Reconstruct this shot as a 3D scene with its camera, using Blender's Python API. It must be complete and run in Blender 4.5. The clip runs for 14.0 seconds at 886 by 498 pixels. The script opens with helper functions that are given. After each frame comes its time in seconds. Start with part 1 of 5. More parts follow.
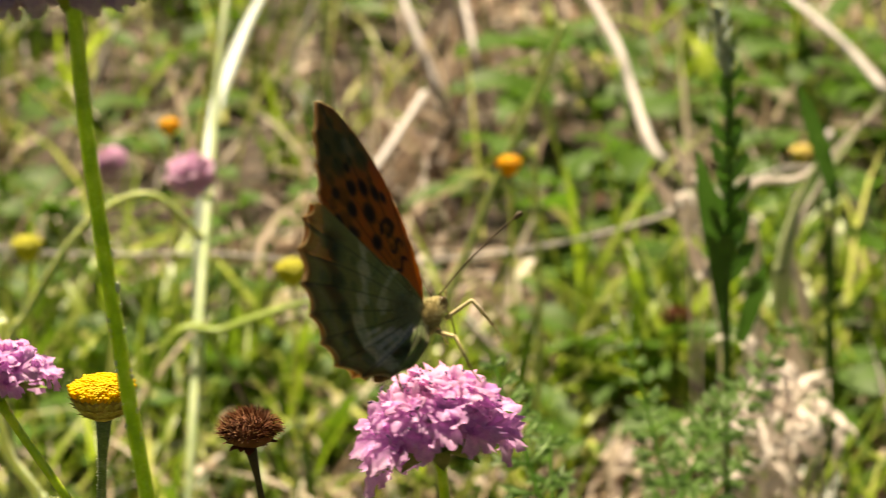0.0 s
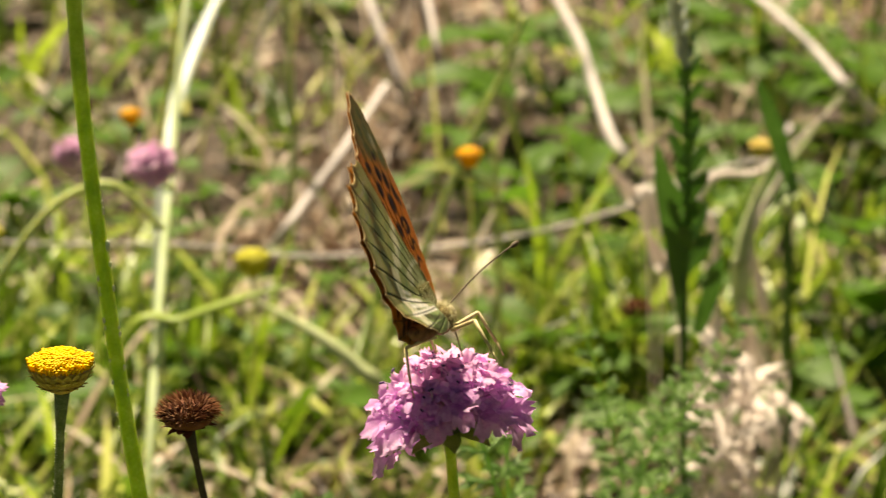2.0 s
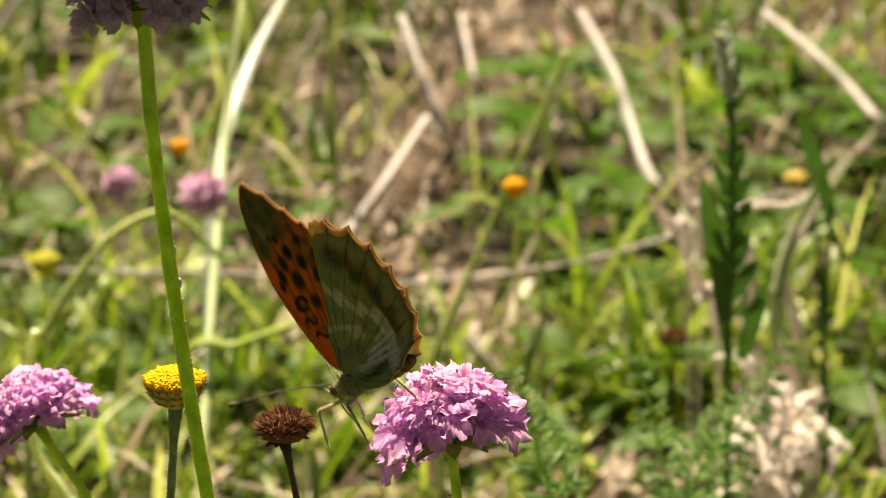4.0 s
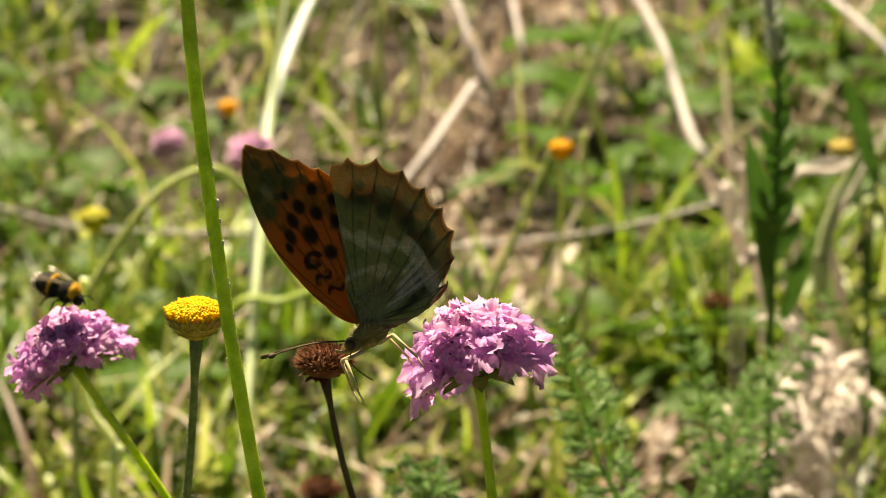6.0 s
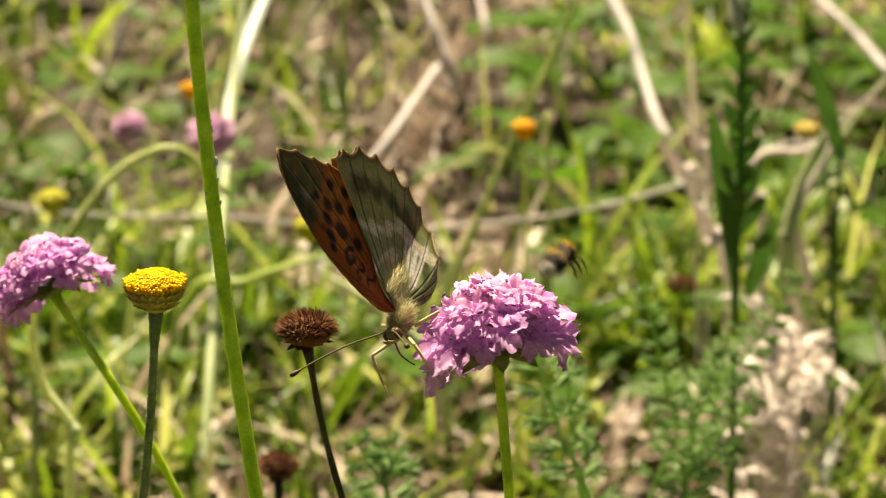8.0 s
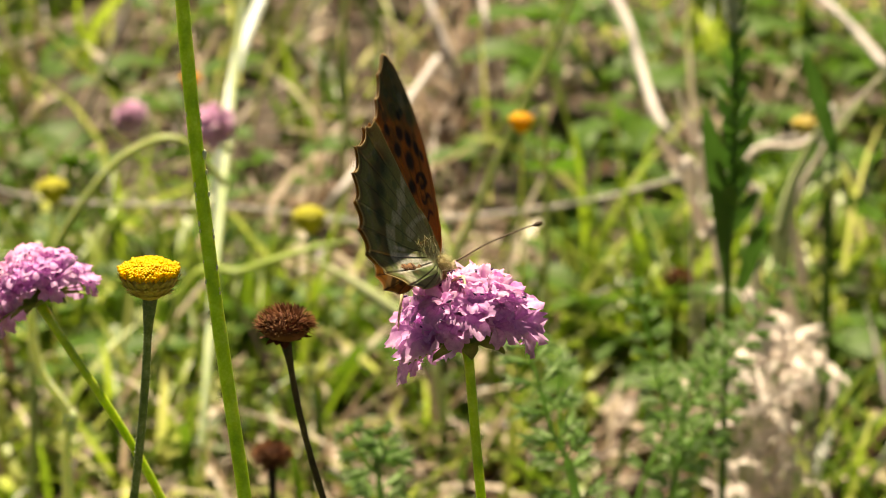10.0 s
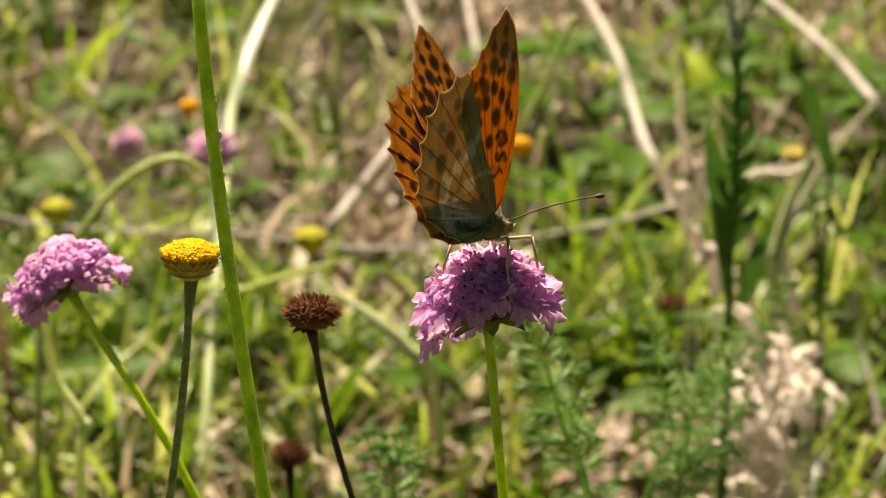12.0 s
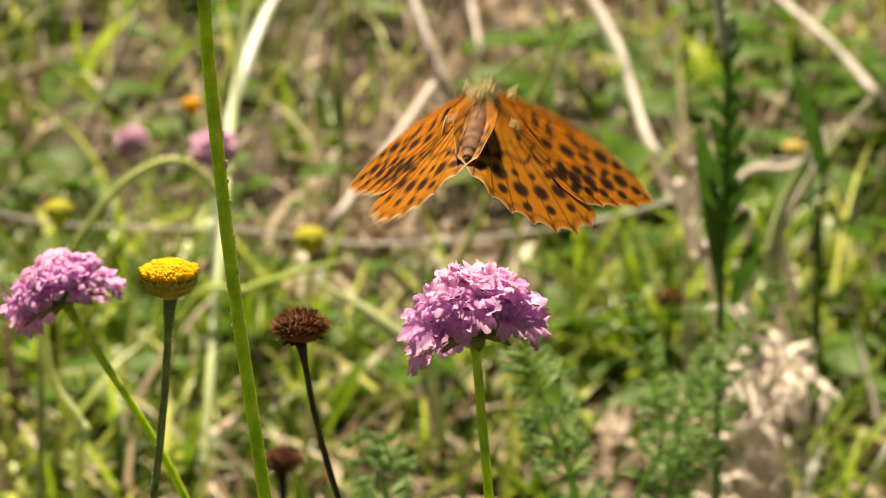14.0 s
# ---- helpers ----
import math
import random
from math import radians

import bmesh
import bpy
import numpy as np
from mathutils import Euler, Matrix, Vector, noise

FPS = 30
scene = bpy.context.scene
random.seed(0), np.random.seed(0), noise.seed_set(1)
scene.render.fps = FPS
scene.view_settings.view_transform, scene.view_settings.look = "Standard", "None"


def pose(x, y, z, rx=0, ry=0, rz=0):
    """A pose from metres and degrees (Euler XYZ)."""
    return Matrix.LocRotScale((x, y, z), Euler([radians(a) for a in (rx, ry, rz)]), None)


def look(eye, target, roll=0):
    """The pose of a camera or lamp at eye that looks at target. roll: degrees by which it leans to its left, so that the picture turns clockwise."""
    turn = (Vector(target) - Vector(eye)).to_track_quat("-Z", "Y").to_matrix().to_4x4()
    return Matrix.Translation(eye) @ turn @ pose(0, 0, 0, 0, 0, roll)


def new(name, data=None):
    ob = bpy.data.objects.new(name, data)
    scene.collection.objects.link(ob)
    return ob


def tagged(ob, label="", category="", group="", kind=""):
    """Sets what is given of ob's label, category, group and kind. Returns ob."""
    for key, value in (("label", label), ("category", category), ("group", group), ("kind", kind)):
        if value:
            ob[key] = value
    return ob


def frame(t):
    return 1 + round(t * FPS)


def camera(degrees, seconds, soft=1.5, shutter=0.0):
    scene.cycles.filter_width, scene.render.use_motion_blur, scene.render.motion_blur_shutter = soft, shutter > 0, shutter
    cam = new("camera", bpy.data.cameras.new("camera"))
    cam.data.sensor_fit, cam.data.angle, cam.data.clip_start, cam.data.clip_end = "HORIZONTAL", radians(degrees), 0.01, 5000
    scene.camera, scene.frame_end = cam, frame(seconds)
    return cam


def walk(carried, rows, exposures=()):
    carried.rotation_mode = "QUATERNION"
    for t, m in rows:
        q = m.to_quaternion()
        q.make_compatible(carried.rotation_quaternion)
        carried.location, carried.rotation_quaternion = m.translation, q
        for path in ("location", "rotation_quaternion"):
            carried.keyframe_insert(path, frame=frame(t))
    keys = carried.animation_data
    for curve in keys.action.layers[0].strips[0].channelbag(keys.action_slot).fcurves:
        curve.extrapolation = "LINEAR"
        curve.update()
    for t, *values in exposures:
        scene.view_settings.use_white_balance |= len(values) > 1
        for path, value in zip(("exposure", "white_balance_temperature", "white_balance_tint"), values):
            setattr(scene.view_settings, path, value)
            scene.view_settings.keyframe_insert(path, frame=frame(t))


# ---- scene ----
# A fritillary butterfly turns about on a scabious flower in a sunny meadow, opens its wings and takes off; the camera is hand-held.
from mathutils import Quaternion

MM = 0.001
cam = camera(18, 14.0, soft=0.55, shutter=0.35)
cam.data.dof.use_dof = True
cam.data.dof.focus_distance = 0.468
cam.data.dof.aperture_fstop = 38.0
cam.data.dof.aperture_blades = 7
PATH = [
    (0, look((0.0024, -0.0069, 0.4782), (0.0046, 0.9501, 0.1881), -1.01)),
    (0.5, look((-0.0027, -0.0114, 0.4806), (-0.0096, 0.9462, 0.1927), -1.10)),
    (1, look((-0.0022, -0.0125, 0.4788), (-0.0108, 0.9448, 0.1896), -0.98)),
    (1.5, look((0.0000, -0.0106, 0.4805), (0.0000, 0.9457, 0.1881), -0.71)),
    (2, look((0.0036, -0.0099, 0.4777), (0.0191, 0.9464, 0.1855), -0.46)),
    (2.5, look((0.0045, -0.0126, 0.4775), (0.0320, 0.9435, 0.1859), -0.20)),
    (3, look((-0.0004, -0.0189, 0.4779), (0.0219, 0.9370, 0.1850), -0.30)),
    (3.5, look((-0.0043, -0.0310, 0.4829), (0.0087, 0.9251, 0.1900), -0.36)),
    (4, look((-0.0073, -0.0396, 0.4853), (0.0008, 0.9200, 0.2041), -0.38)),
    (4.2, look((-0.0074, -0.0418, 0.4838), (-0.0035, 0.9188, 0.2058), -0.38)),
    (6.3, look((-0.0076, -0.0492, 0.4803), (-0.0157, 0.9079, 0.1905), -0.00)),
    (6.5, look((-0.0074, -0.0496, 0.4812), (-0.0144, 0.9074, 0.1913), 0.04)),
    (7, look((-0.0067, -0.0430, 0.4776), (-0.0191, 0.9139, 0.1874), -0.10)),
    (7.5, look((-0.0070, -0.0384, 0.4749), (-0.0100, 0.9186, 0.1848), -0.01)),
    (8, look((-0.0052, -0.0399, 0.4720), (-0.0019, 0.9168, 0.1810), 0.03)),
    (8.2, look((-0.0047, -0.0391, 0.4731), (0.0012, 0.9179, 0.1831), 0.11)),
    (10.3, look((-0.0029, -0.0514, 0.4758), (0.0000, 0.9041, 0.1808), 0.54)),
    (10.5, look((-0.0032, -0.0534, 0.4749), (0.0033, 0.9052, 0.1902), 0.47)),
    (11, look((-0.0131, -0.0610, 0.4704), (-0.0045, 0.9005, 0.1958), 0.54)),
    (11.5, look((-0.0136, -0.0594, 0.4667), (-0.0008, 0.9032, 0.1962), 1.01)),
    (12, look((-0.0137, -0.0663, 0.4688), (-0.0022, 0.8943, 0.1909), 0.88)),
    (12.5, look((-0.0111, -0.0703, 0.4713), (-0.0026, 0.8897, 0.1913), 0.75)),
    (13, look((-0.0093, -0.0709, 0.4728), (-0.0027, 0.8887, 0.1916), 0.65)),
    (13.5, look((-0.0084, -0.0718, 0.4749), (-0.0018, 0.8875, 0.1924), 0.60)),
    (14, look((-0.0071, -0.0744, 0.4783), (-0.0006, 0.8844, 0.1944), 0.45)),
]
walk(cam, PATH, exposures=[(t, e, 8500.0, 10.0) for t, e in ((0.0, 1.36), (10.5, 1.42), (11.5, 1.38), (12.2, 1.24), (13.4, 1.24), (14.0, 1.32))])

# ---- daylight: a high sun behind the flowers, a little to their left ----
SUN_EL, SUN_AZ = radians(63), radians(-17)      # azimuth from +y towards +x
sun_dir = Vector((math.sin(SUN_AZ) * math.cos(SUN_EL), math.cos(SUN_AZ) * math.cos(SUN_EL), math.sin(SUN_EL)))
world = bpy.data.worlds.new("sky")
world.use_nodes = True
scene.world = world
sky = world.node_tree.nodes.new("ShaderNodeTexSky")
sky.sky_type, sky.sun_disc = "NISHITA", False
sky.sun_elevation, sky.sun_rotation = SUN_EL, SUN_AZ
sky.altitude, sky.air_density, sky.dust_density = 3000, 0.18, 0.02
world.node_tree.nodes["Background"].inputs["Strength"].default_value = 0.05
world.node_tree.links.new(sky.outputs[0], world.node_tree.nodes["Background"].inputs["Color"])
sun = new("sun", bpy.data.lights.new("sun", "SUN"))
sun.data.energy, sun.data.angle, sun.data.color = 5.0, radians(0.53), (1.0, 0.94, 0.82)
sun.matrix_world = look(sun_dir * 10, (0, 0, 0))


# ---- materials ----
def node_mat(name):
    m = bpy.data.materials.new(name)
    m.use_nodes = True
    nt = m.node_tree
    for n in list(nt.nodes):
        nt.nodes.remove(n)
    return m, nt, nt.nodes.new("ShaderNodeOutputMaterial")


def add(nt, kind, **values):
    n = nt.nodes.new(kind)
    for k, v in values.items():
        n.inputs[k.replace("_", " ")].default_value = v
    return n


def ramp(nt, fac, stops):
    r = nt.nodes.new("ShaderNodeValToRGB")
    while len(r.color_ramp.elements) < len(stops):
        r.color_ramp.elements.new(0.5)
    for e, (p, c) in zip(r.color_ramp.elements, stops):
        e.position, e.color = p, (*c, 1)
    nt.links.new(fac, r.inputs[0])
    return r.outputs[0]


def organic(name, stops, scale=300.0, fine=2500.0, rough=0.6, through_light=0.0, bump=0.3, spread="noise", spec=0.3, depth=0.0002, glow=0.0, reach=0.0015):
    """A plant or animal surface: colour stops mixed by noise and by piece, fine relief, and light shining through."""
    m, nt, out = node_mat(name)
    co = nt.nodes.new("ShaderNodeTexCoord")
    n1 = add(nt, "ShaderNodeTexNoise", Scale=scale, Detail=4.0, Roughness=0.6)
    n2 = add(nt, "ShaderNodeTexNoise", Scale=fine, Detail=3.0, Roughness=0.6)
    for n in (n1, n2):
        nt.links.new(co.outputs["Object"], n.inputs["Vector"])
    mixed = nt.nodes.new("ShaderNodeMath")
    mixed.operation = "ADD"
    if spread == "noise":
        nt.links.new(n1.outputs["Fac"], mixed.inputs[0])
        half = nt.nodes.new("ShaderNodeMath")
        half.operation = "MULTIPLY_ADD"
        half.inputs[1].default_value, half.inputs[2].default_value = 0.5, -0.25
        nt.links.new(n2.outputs["Fac"], half.inputs[0])
        nt.links.new(half.outputs[0], mixed.inputs[1])
    else:
        src = nt.nodes.new("ShaderNodeNewGeometry").outputs["Random Per Island"] if spread == "island" else nt.nodes.new("ShaderNodeObjectInfo").outputs["Random"]
        half = nt.nodes.new("ShaderNodeMath")
        half.operation = "MULTIPLY_ADD"
        half.inputs[1].default_value, half.inputs[2].default_value = 0.6, -0.3
        nt.links.new(n1.outputs["Fac"], half.inputs[0])
        nt.links.new(src, mixed.inputs[0])
        nt.links.new(half.outputs[0], mixed.inputs[1])
    col = ramp(nt, mixed.outputs[0], stops)
    bs = nt.nodes.new("ShaderNodeBsdfPrincipled")
    bs.inputs["Roughness"].default_value = rough
    bs.inputs["Specular IOR Level"].default_value = spec
    nt.links.new(col, bs.inputs["Base Color"])
    if glow:                                     # light scattered inside the tissue
        bs.inputs["Subsurface Weight"].default_value = glow
        bs.inputs["Subsurface Radius"].default_value = (1.0, 0.9, 0.6)
        bs.inputs["Subsurface Scale"].default_value = reach
    if bump:
        b = add(nt, "ShaderNodeBump", Strength=bump, Distance=depth)
        nt.links.new(n2.outputs["Fac"], b.inputs["Height"])
        nt.links.new(b.outputs[0], bs.inputs["Normal"])
    if through_light:
        tr = nt.nodes.new("ShaderNodeBsdfTranslucent")
        nt.links.new(col, tr.inputs["Color"])
        mx = nt.nodes.new("ShaderNodeMixShader")
        mx.inputs[0].default_value = through_light
        nt.links.new(bs.outputs[0], mx.inputs[1])
        nt.links.new(tr.outputs[0], mx.inputs[2])
        nt.links.new(mx.outputs[0], out.inputs[0])
    else:
        nt.links.new(bs.outputs[0], out.inputs[0])
    return m


PETAL = organic("scabious_petal", [(0.2, (0.62, 0.27, 0.64)), (0.5, (0.82, 0.45, 0.80)), (0.8, (0.95, 0.72, 0.93))], 320, 1800, 0.5, 0.55, 0.35)
PETAL_IN = organic("inner_floret", [(0.25, (0.64, 0.29, 0.58)), (0.5, (0.84, 0.48, 0.74)), (0.85, (0.95, 0.74, 0.86))], 320, 1800, 0.5, 0.55, 0.35)
PETAL_OLD = organic("faded_petal", [(0.25, (0.34, 0.18, 0.28)), (0.55, (0.58, 0.40, 0.52)), (0.85, (0.80, 0.66, 0.74))], 400, 2200, 0.7, 0.4, 0.5)
PETAL_PINK = organic("pale_pink_petal", [(0.25, (0.84, 0.54, 0.76)), (0.5, (0.90, 0.66, 0.84)), (0.8, (0.94, 0.80, 0.90))], 220, 1800, 0.55, 0.6, 0.2)
ANTHER = organic("anther", [(0.3, (0.05, 0.02, 0.07)), (0.7, (0.14, 0.07, 0.2))], 900, 4000, 0.6, 0.0, 0.3)
FILAMENT = organic("filament", [(0.3, (0.55, 0.40, 0.62)), (0.7, (0.80, 0.70, 0.85))], 400, 3000, 0.6, 0.3, 0.0)
GREEN_STEM = organic("green_stem", [(0.25, (0.28, 0.46, 0.02)), (0.5, (0.42, 0.60, 0.04)), (0.8, (0.58, 0.72, 0.12))], 260, 2200, 0.4, 0.0, 0.4, spec=0.5, glow=1.0, reach=0.0030)
HAIRY_STEM = organic("hairy_stem", [(0.25, (0.13, 0.19, 0.06)), (0.5, (0.24, 0.31, 0.12)), (0.8, (0.46, 0.50, 0.30))], 500, 2600, 0.75, 0.3, 0.8)
BRACT = organic("bract", [(0.25, (0.14, 0.22, 0.04)), (0.6, (0.26, 0.36, 0.08)), (0.9, (0.42, 0.46, 0.18))], 250, 1800, 0.6, 0.35, 0.5)
SCAR = organic("pale_scar", [(0.3, (0.62, 0.66, 0.46)), (0.7, (0.80, 0.82, 0.66))], 500, 2500, 0.8, 0.1, 0.6)
YELLOW = organic("yellow_disc", [(0.25, (0.86, 0.48, 0.002)), (0.5, (0.94, 0.64, 0.006)), (0.85, (0.97, 0.78, 0.03))], 500, 2500, 0.55, 0.35, 0.4)
INVOLUCRE = organic("involucre", [(0.25, (0.36, 0.24, 0.04)), (0.55, (0.54, 0.40, 0.09)), (0.85, (0.64, 0.54, 0.20))], 400, 2500, 0.7, 0.0, 0.6, glow=0.7, reach=0.002)
DRY_HEAD = organic("dry_head", [(0.15, (0.05, 0.016, 0.008)), (0.5, (0.18, 0.062, 0.028)), (0.9, (0.44, 0.24, 0.13))], 350, 2500, 0.8, 0.25, 0.5, spread="island")
DRY_STEM = organic("dry_stem", [(0.25, (0.035, 0.025, 0.013)), (0.55, (0.075, 0.058, 0.028)), (0.85, (0.16, 0.13, 0.07))], 150, 1800, 0.75, 0.0, 0.5)
FUR_PALE = organic("pale_fur", [(0.25, (0.36, 0.30, 0.13)), (0.6, (0.58, 0.52, 0.28)), (0.9, (0.76, 0.72, 0.48))], 300, 2000, 0.85, 0.25, 0.0, spread="island")
THORAX = organic("butterfly_body", [(0.25, (0.13, 0.09, 0.03)), (0.55, (0.28, 0.21, 0.08)), (0.85, (0.42, 0.35, 0.16))], 600, 3500, 0.85, 0.0, 0.7)
ABDOMEN = organic("butterfly_abdomen", [(0.25, (0.10, 0.042, 0.018)), (0.55, (0.22, 0.10, 0.045)), (0.85, (0.36, 0.21, 0.10))], 500, 3500, 0.8, 0.0, 0.6)
ABD_BAND = organic("abdomen_band", [(0.3, (0.05, 0.022, 0.012)), (0.7, (0.12, 0.06, 0.03))], 500, 3500, 0.8, 0.0, 0.6)
EYE = organic("compound_eye", [(0.3, (0.05, 0.03, 0.012)), (0.7, (0.12, 0.08, 0.03))], 900, 6000, 0.3, 0.0, 0.3)
LEG = organic("butterfly_leg", [(0.3, (0.56, 0.45, 0.22)), (0.7, (0.76, 0.66, 0.40))], 400, 3000, 0.55, 0.15, 0.3)
ANTENNA = organic("antenna", [(0.3, (0.045, 0.03, 0.015)), (0.7, (0.13, 0.085, 0.04))], 900, 4000, 0.6, 0.0, 0.3)
BEE_BLACK = organic("bee_black_fur", [(0.3, (0.012, 0.010, 0.008)), (0.7, (0.03, 0.025, 0.02))], 500, 3000, 0.85, 0.0, 0.5, spread="island")
BEE_YELLOW = organic("bee_yellow_fur", [(0.3, (0.55, 0.30, 0.02)), (0.7, (0.75, 0.46, 0.05))], 500, 3000, 0.85, 0.1, 0.5, spread="island")
BEE_WHITE = organic("bee_white_fur", [(0.3, (0.55, 0.50, 0.42)), (0.7, (0.78, 0.74, 0.66))], 500, 3000, 0.85, 0.1, 0.5, spread="island")


def membrane():
    m, nt, out = node_mat("bee_wing")
    n = add(nt, "ShaderNodeTexNoise", Scale=900.0, Detail=3.0)
    col = ramp(nt, n.outputs["Fac"], [(0.35, (0.10, 0.075, 0.045)), (0.65, (0.20, 0.16, 0.10))])
    bs = add(nt, "ShaderNodeBsdfPrincipled", Roughness=0.25)
    nt.links.new(col, bs.inputs["Base Color"])
    tp = nt.nodes.new("ShaderNodeBsdfTransparent")
    mx = nt.nodes.new("ShaderNodeMixShader")
    mx.inputs[0].default_value = 0.72
    nt.links.new(bs.outputs[0], mx.inputs[1])
    nt.links.new(tp.outputs[0], mx.inputs[2])
    nt.links.new(mx.outputs[0], out.inputs[0])
    return m


BEE_WING = membrane()
GRASS = organic("green_grass", [(0.0, (0.018, 0.045, 0.004)), (0.4, (0.105, 0.195, 0.013)), (0.75, (0.30, 0.42, 0.036)), (1.0, (0.64, 0.65, 0.22))], 30, 400, 0.4, 0.5, 0.0, spread="island", spec=0.5)
DRY_GRASS = organic("dry_grass", [(0.0, (0.035, 0.018, 0.010)), (0.35, (0.16, 0.098, 0.066)), (0.7, (0.44, 0.325, 0.235)), (1.0, (0.84, 0.73, 0.61))], 30, 400, 0.5, 0.4, 0.0, spread="island", spec=0.5)
STRAW = organic("straw", [(0.2, (0.42, 0.37, 0.36)), (0.5, (0.56, 0.51, 0.50)), (0.85, (0.72, 0.68, 0.67))], 35, 400, 0.5, 0.2, 0.4, spec=0.4, depth=0.001)
PALE_STEM = organic("pale_green_stem", [(0.2, (0.28, 0.37, 0.12)), (0.5, (0.39, 0.47, 0.19)), (0.85, (0.54, 0.60, 0.33))], 30, 400, 0.45, 0.0, 0.3, depth=0.001, glow=0.8, reach=0.004)
WITHERED = organic("withered_leaf", [(0.2, (0.58, 0.49, 0.45)), (0.5, (0.78, 0.70, 0.65)), (0.85, (0.90, 0.84, 0.80))], 60, 700, 0.5, 0.5, 0.4, depth=0.001, spec=0.4)
PALE_GREEN_LEAF = organic("pale_green_leaf", [(0.2, (0.38, 0.46, 0.20)), (0.5, (0.56, 0.63, 0.34)), (0.85, (0.74, 0.78, 0.54))], 40, 500, 0.45, 0.3, 0.3, depth=0.001, spec=0.5)
LEAF_GREEN = organic("sunlit_green_leaf", [(0.2, (0.22, 0.34, 0.04)), (0.5, (0.34, 0.46, 0.07)), (0.85, (0.48, 0.58, 0.15))], 40, 500, 0.45, 0.45, 0.3, depth=0.001, spec=0.5)
CREAM_STEM = organic("whitish_stem", [(0.2, (0.42, 0.54, 0.26)), (0.5, (0.54, 0.65, 0.38)), (0.85, (0.68, 0.76, 0.54))], 30, 400, 0.45, 0.0, 0.2, depth=0.0003, glow=1.0, reach=0.006)
PALE_LEAF = organic("pale_leaf", [(0.2, (0.40, 0.46, 0.37)), (0.5, (0.48, 0.54, 0.46)), (0.85, (0.60, 0.65, 0.58))], 30, 400, 0.45, 0.0, 0.3, depth=0.001, spec=0.5, glow=1.0, reach=0.004)
BROAD = organic("broad_leaf", [(0.0, (0.025, 0.065, 0.007)), (0.5, (0.09, 0.20, 0.018)), (1.0, (0.26, 0.42, 0.05))], 40, 500, 0.55, 0.5, 0.3, spread="island", spec=0.25)
DEEP_LEAF = organic("deep_green_leaf", [(0.2, (0.035, 0.10, 0.014)), (0.5, (0.065, 0.17, 0.024)), (0.85, (0.12, 0.27, 0.05))], 60, 500, 0.4, 0.22, 0.4, spec=0.5)
FEATHER = organic("feathery_leaf", [(0.0, (0.17, 0.34, 0.08)), (0.5, (0.36, 0.57, 0.19)), (1.0, (0.64, 0.78, 0.46))], 60, 500, 0.4, 0.55, 0.0, spread="island", spec=0.5)
ORANGE = organic("orange_petal", [(0.3, (0.88, 0.42, 0.004)), (0.7, (0.95, 0.58, 0.01))], 200, 1500, 0.55, 0.4, 0.2)
BUD = organic("yellow_bud", [(0.3, (0.56, 0.54, 0.04)), (0.7, (0.72, 0.68, 0.09))], 200, 1500, 0.6, 0.4, 0.3)


def soil_mat():
    m, nt, out = node_mat("soil_and_litter")
    co = nt.nodes.new("ShaderNodeTexCoord")
    n1 = add(nt, "ShaderNodeTexNoise", Scale=9.0, Detail=6.0, Roughness=0.65)
    n2 = add(nt, "ShaderNodeTexNoise", Scale=140.0, Detail=6.0, Roughness=0.7)
    v = add(nt, "ShaderNodeTexVoronoi", Scale=90.0)
    for n in (n1, n2, v):
        nt.links.new(co.outputs["Object"], n.inputs["Vector"])
    a = ramp(nt, n1.outputs["Fac"], [(0.35, (0.016, 0.009, 0.005)), (0.5, (0.036, 0.020, 0.011)), (0.65, (0.026, 0.030, 0.009))])
    b = ramp(nt, n2.outputs["Fac"], [(0.35, (0.014, 0.008, 0.005)), (0.55, (0.045, 0.027, 0.016)), (0.7, (0.18, 0.125, 0.08))])
    mx = nt.nodes.new("ShaderNodeMix")
    mx.data_type = "RGBA"
    mx.inputs["Factor"].default_value = 0.5
    nt.links.new(a, mx.inputs["A"])
    nt.links.new(b, mx.inputs["B"])
    bs = add(nt, "ShaderNodeBsdfPrincipled", Roughness=0.9)
    bp = add(nt, "ShaderNodeBump", Strength=0.8, Distance=0.006)
    nt.links.new(v.outputs["Distance"], bp.inputs["Height"])
    nt.links.new(bp.outputs[0], bs.inputs["Normal"])
    nt.links.new(mx.outputs["Result"], bs.inputs["Base Color"])
    nt.links.new(bs.outputs[0], out.inputs[0])
    return m


SOIL = soil_mat()


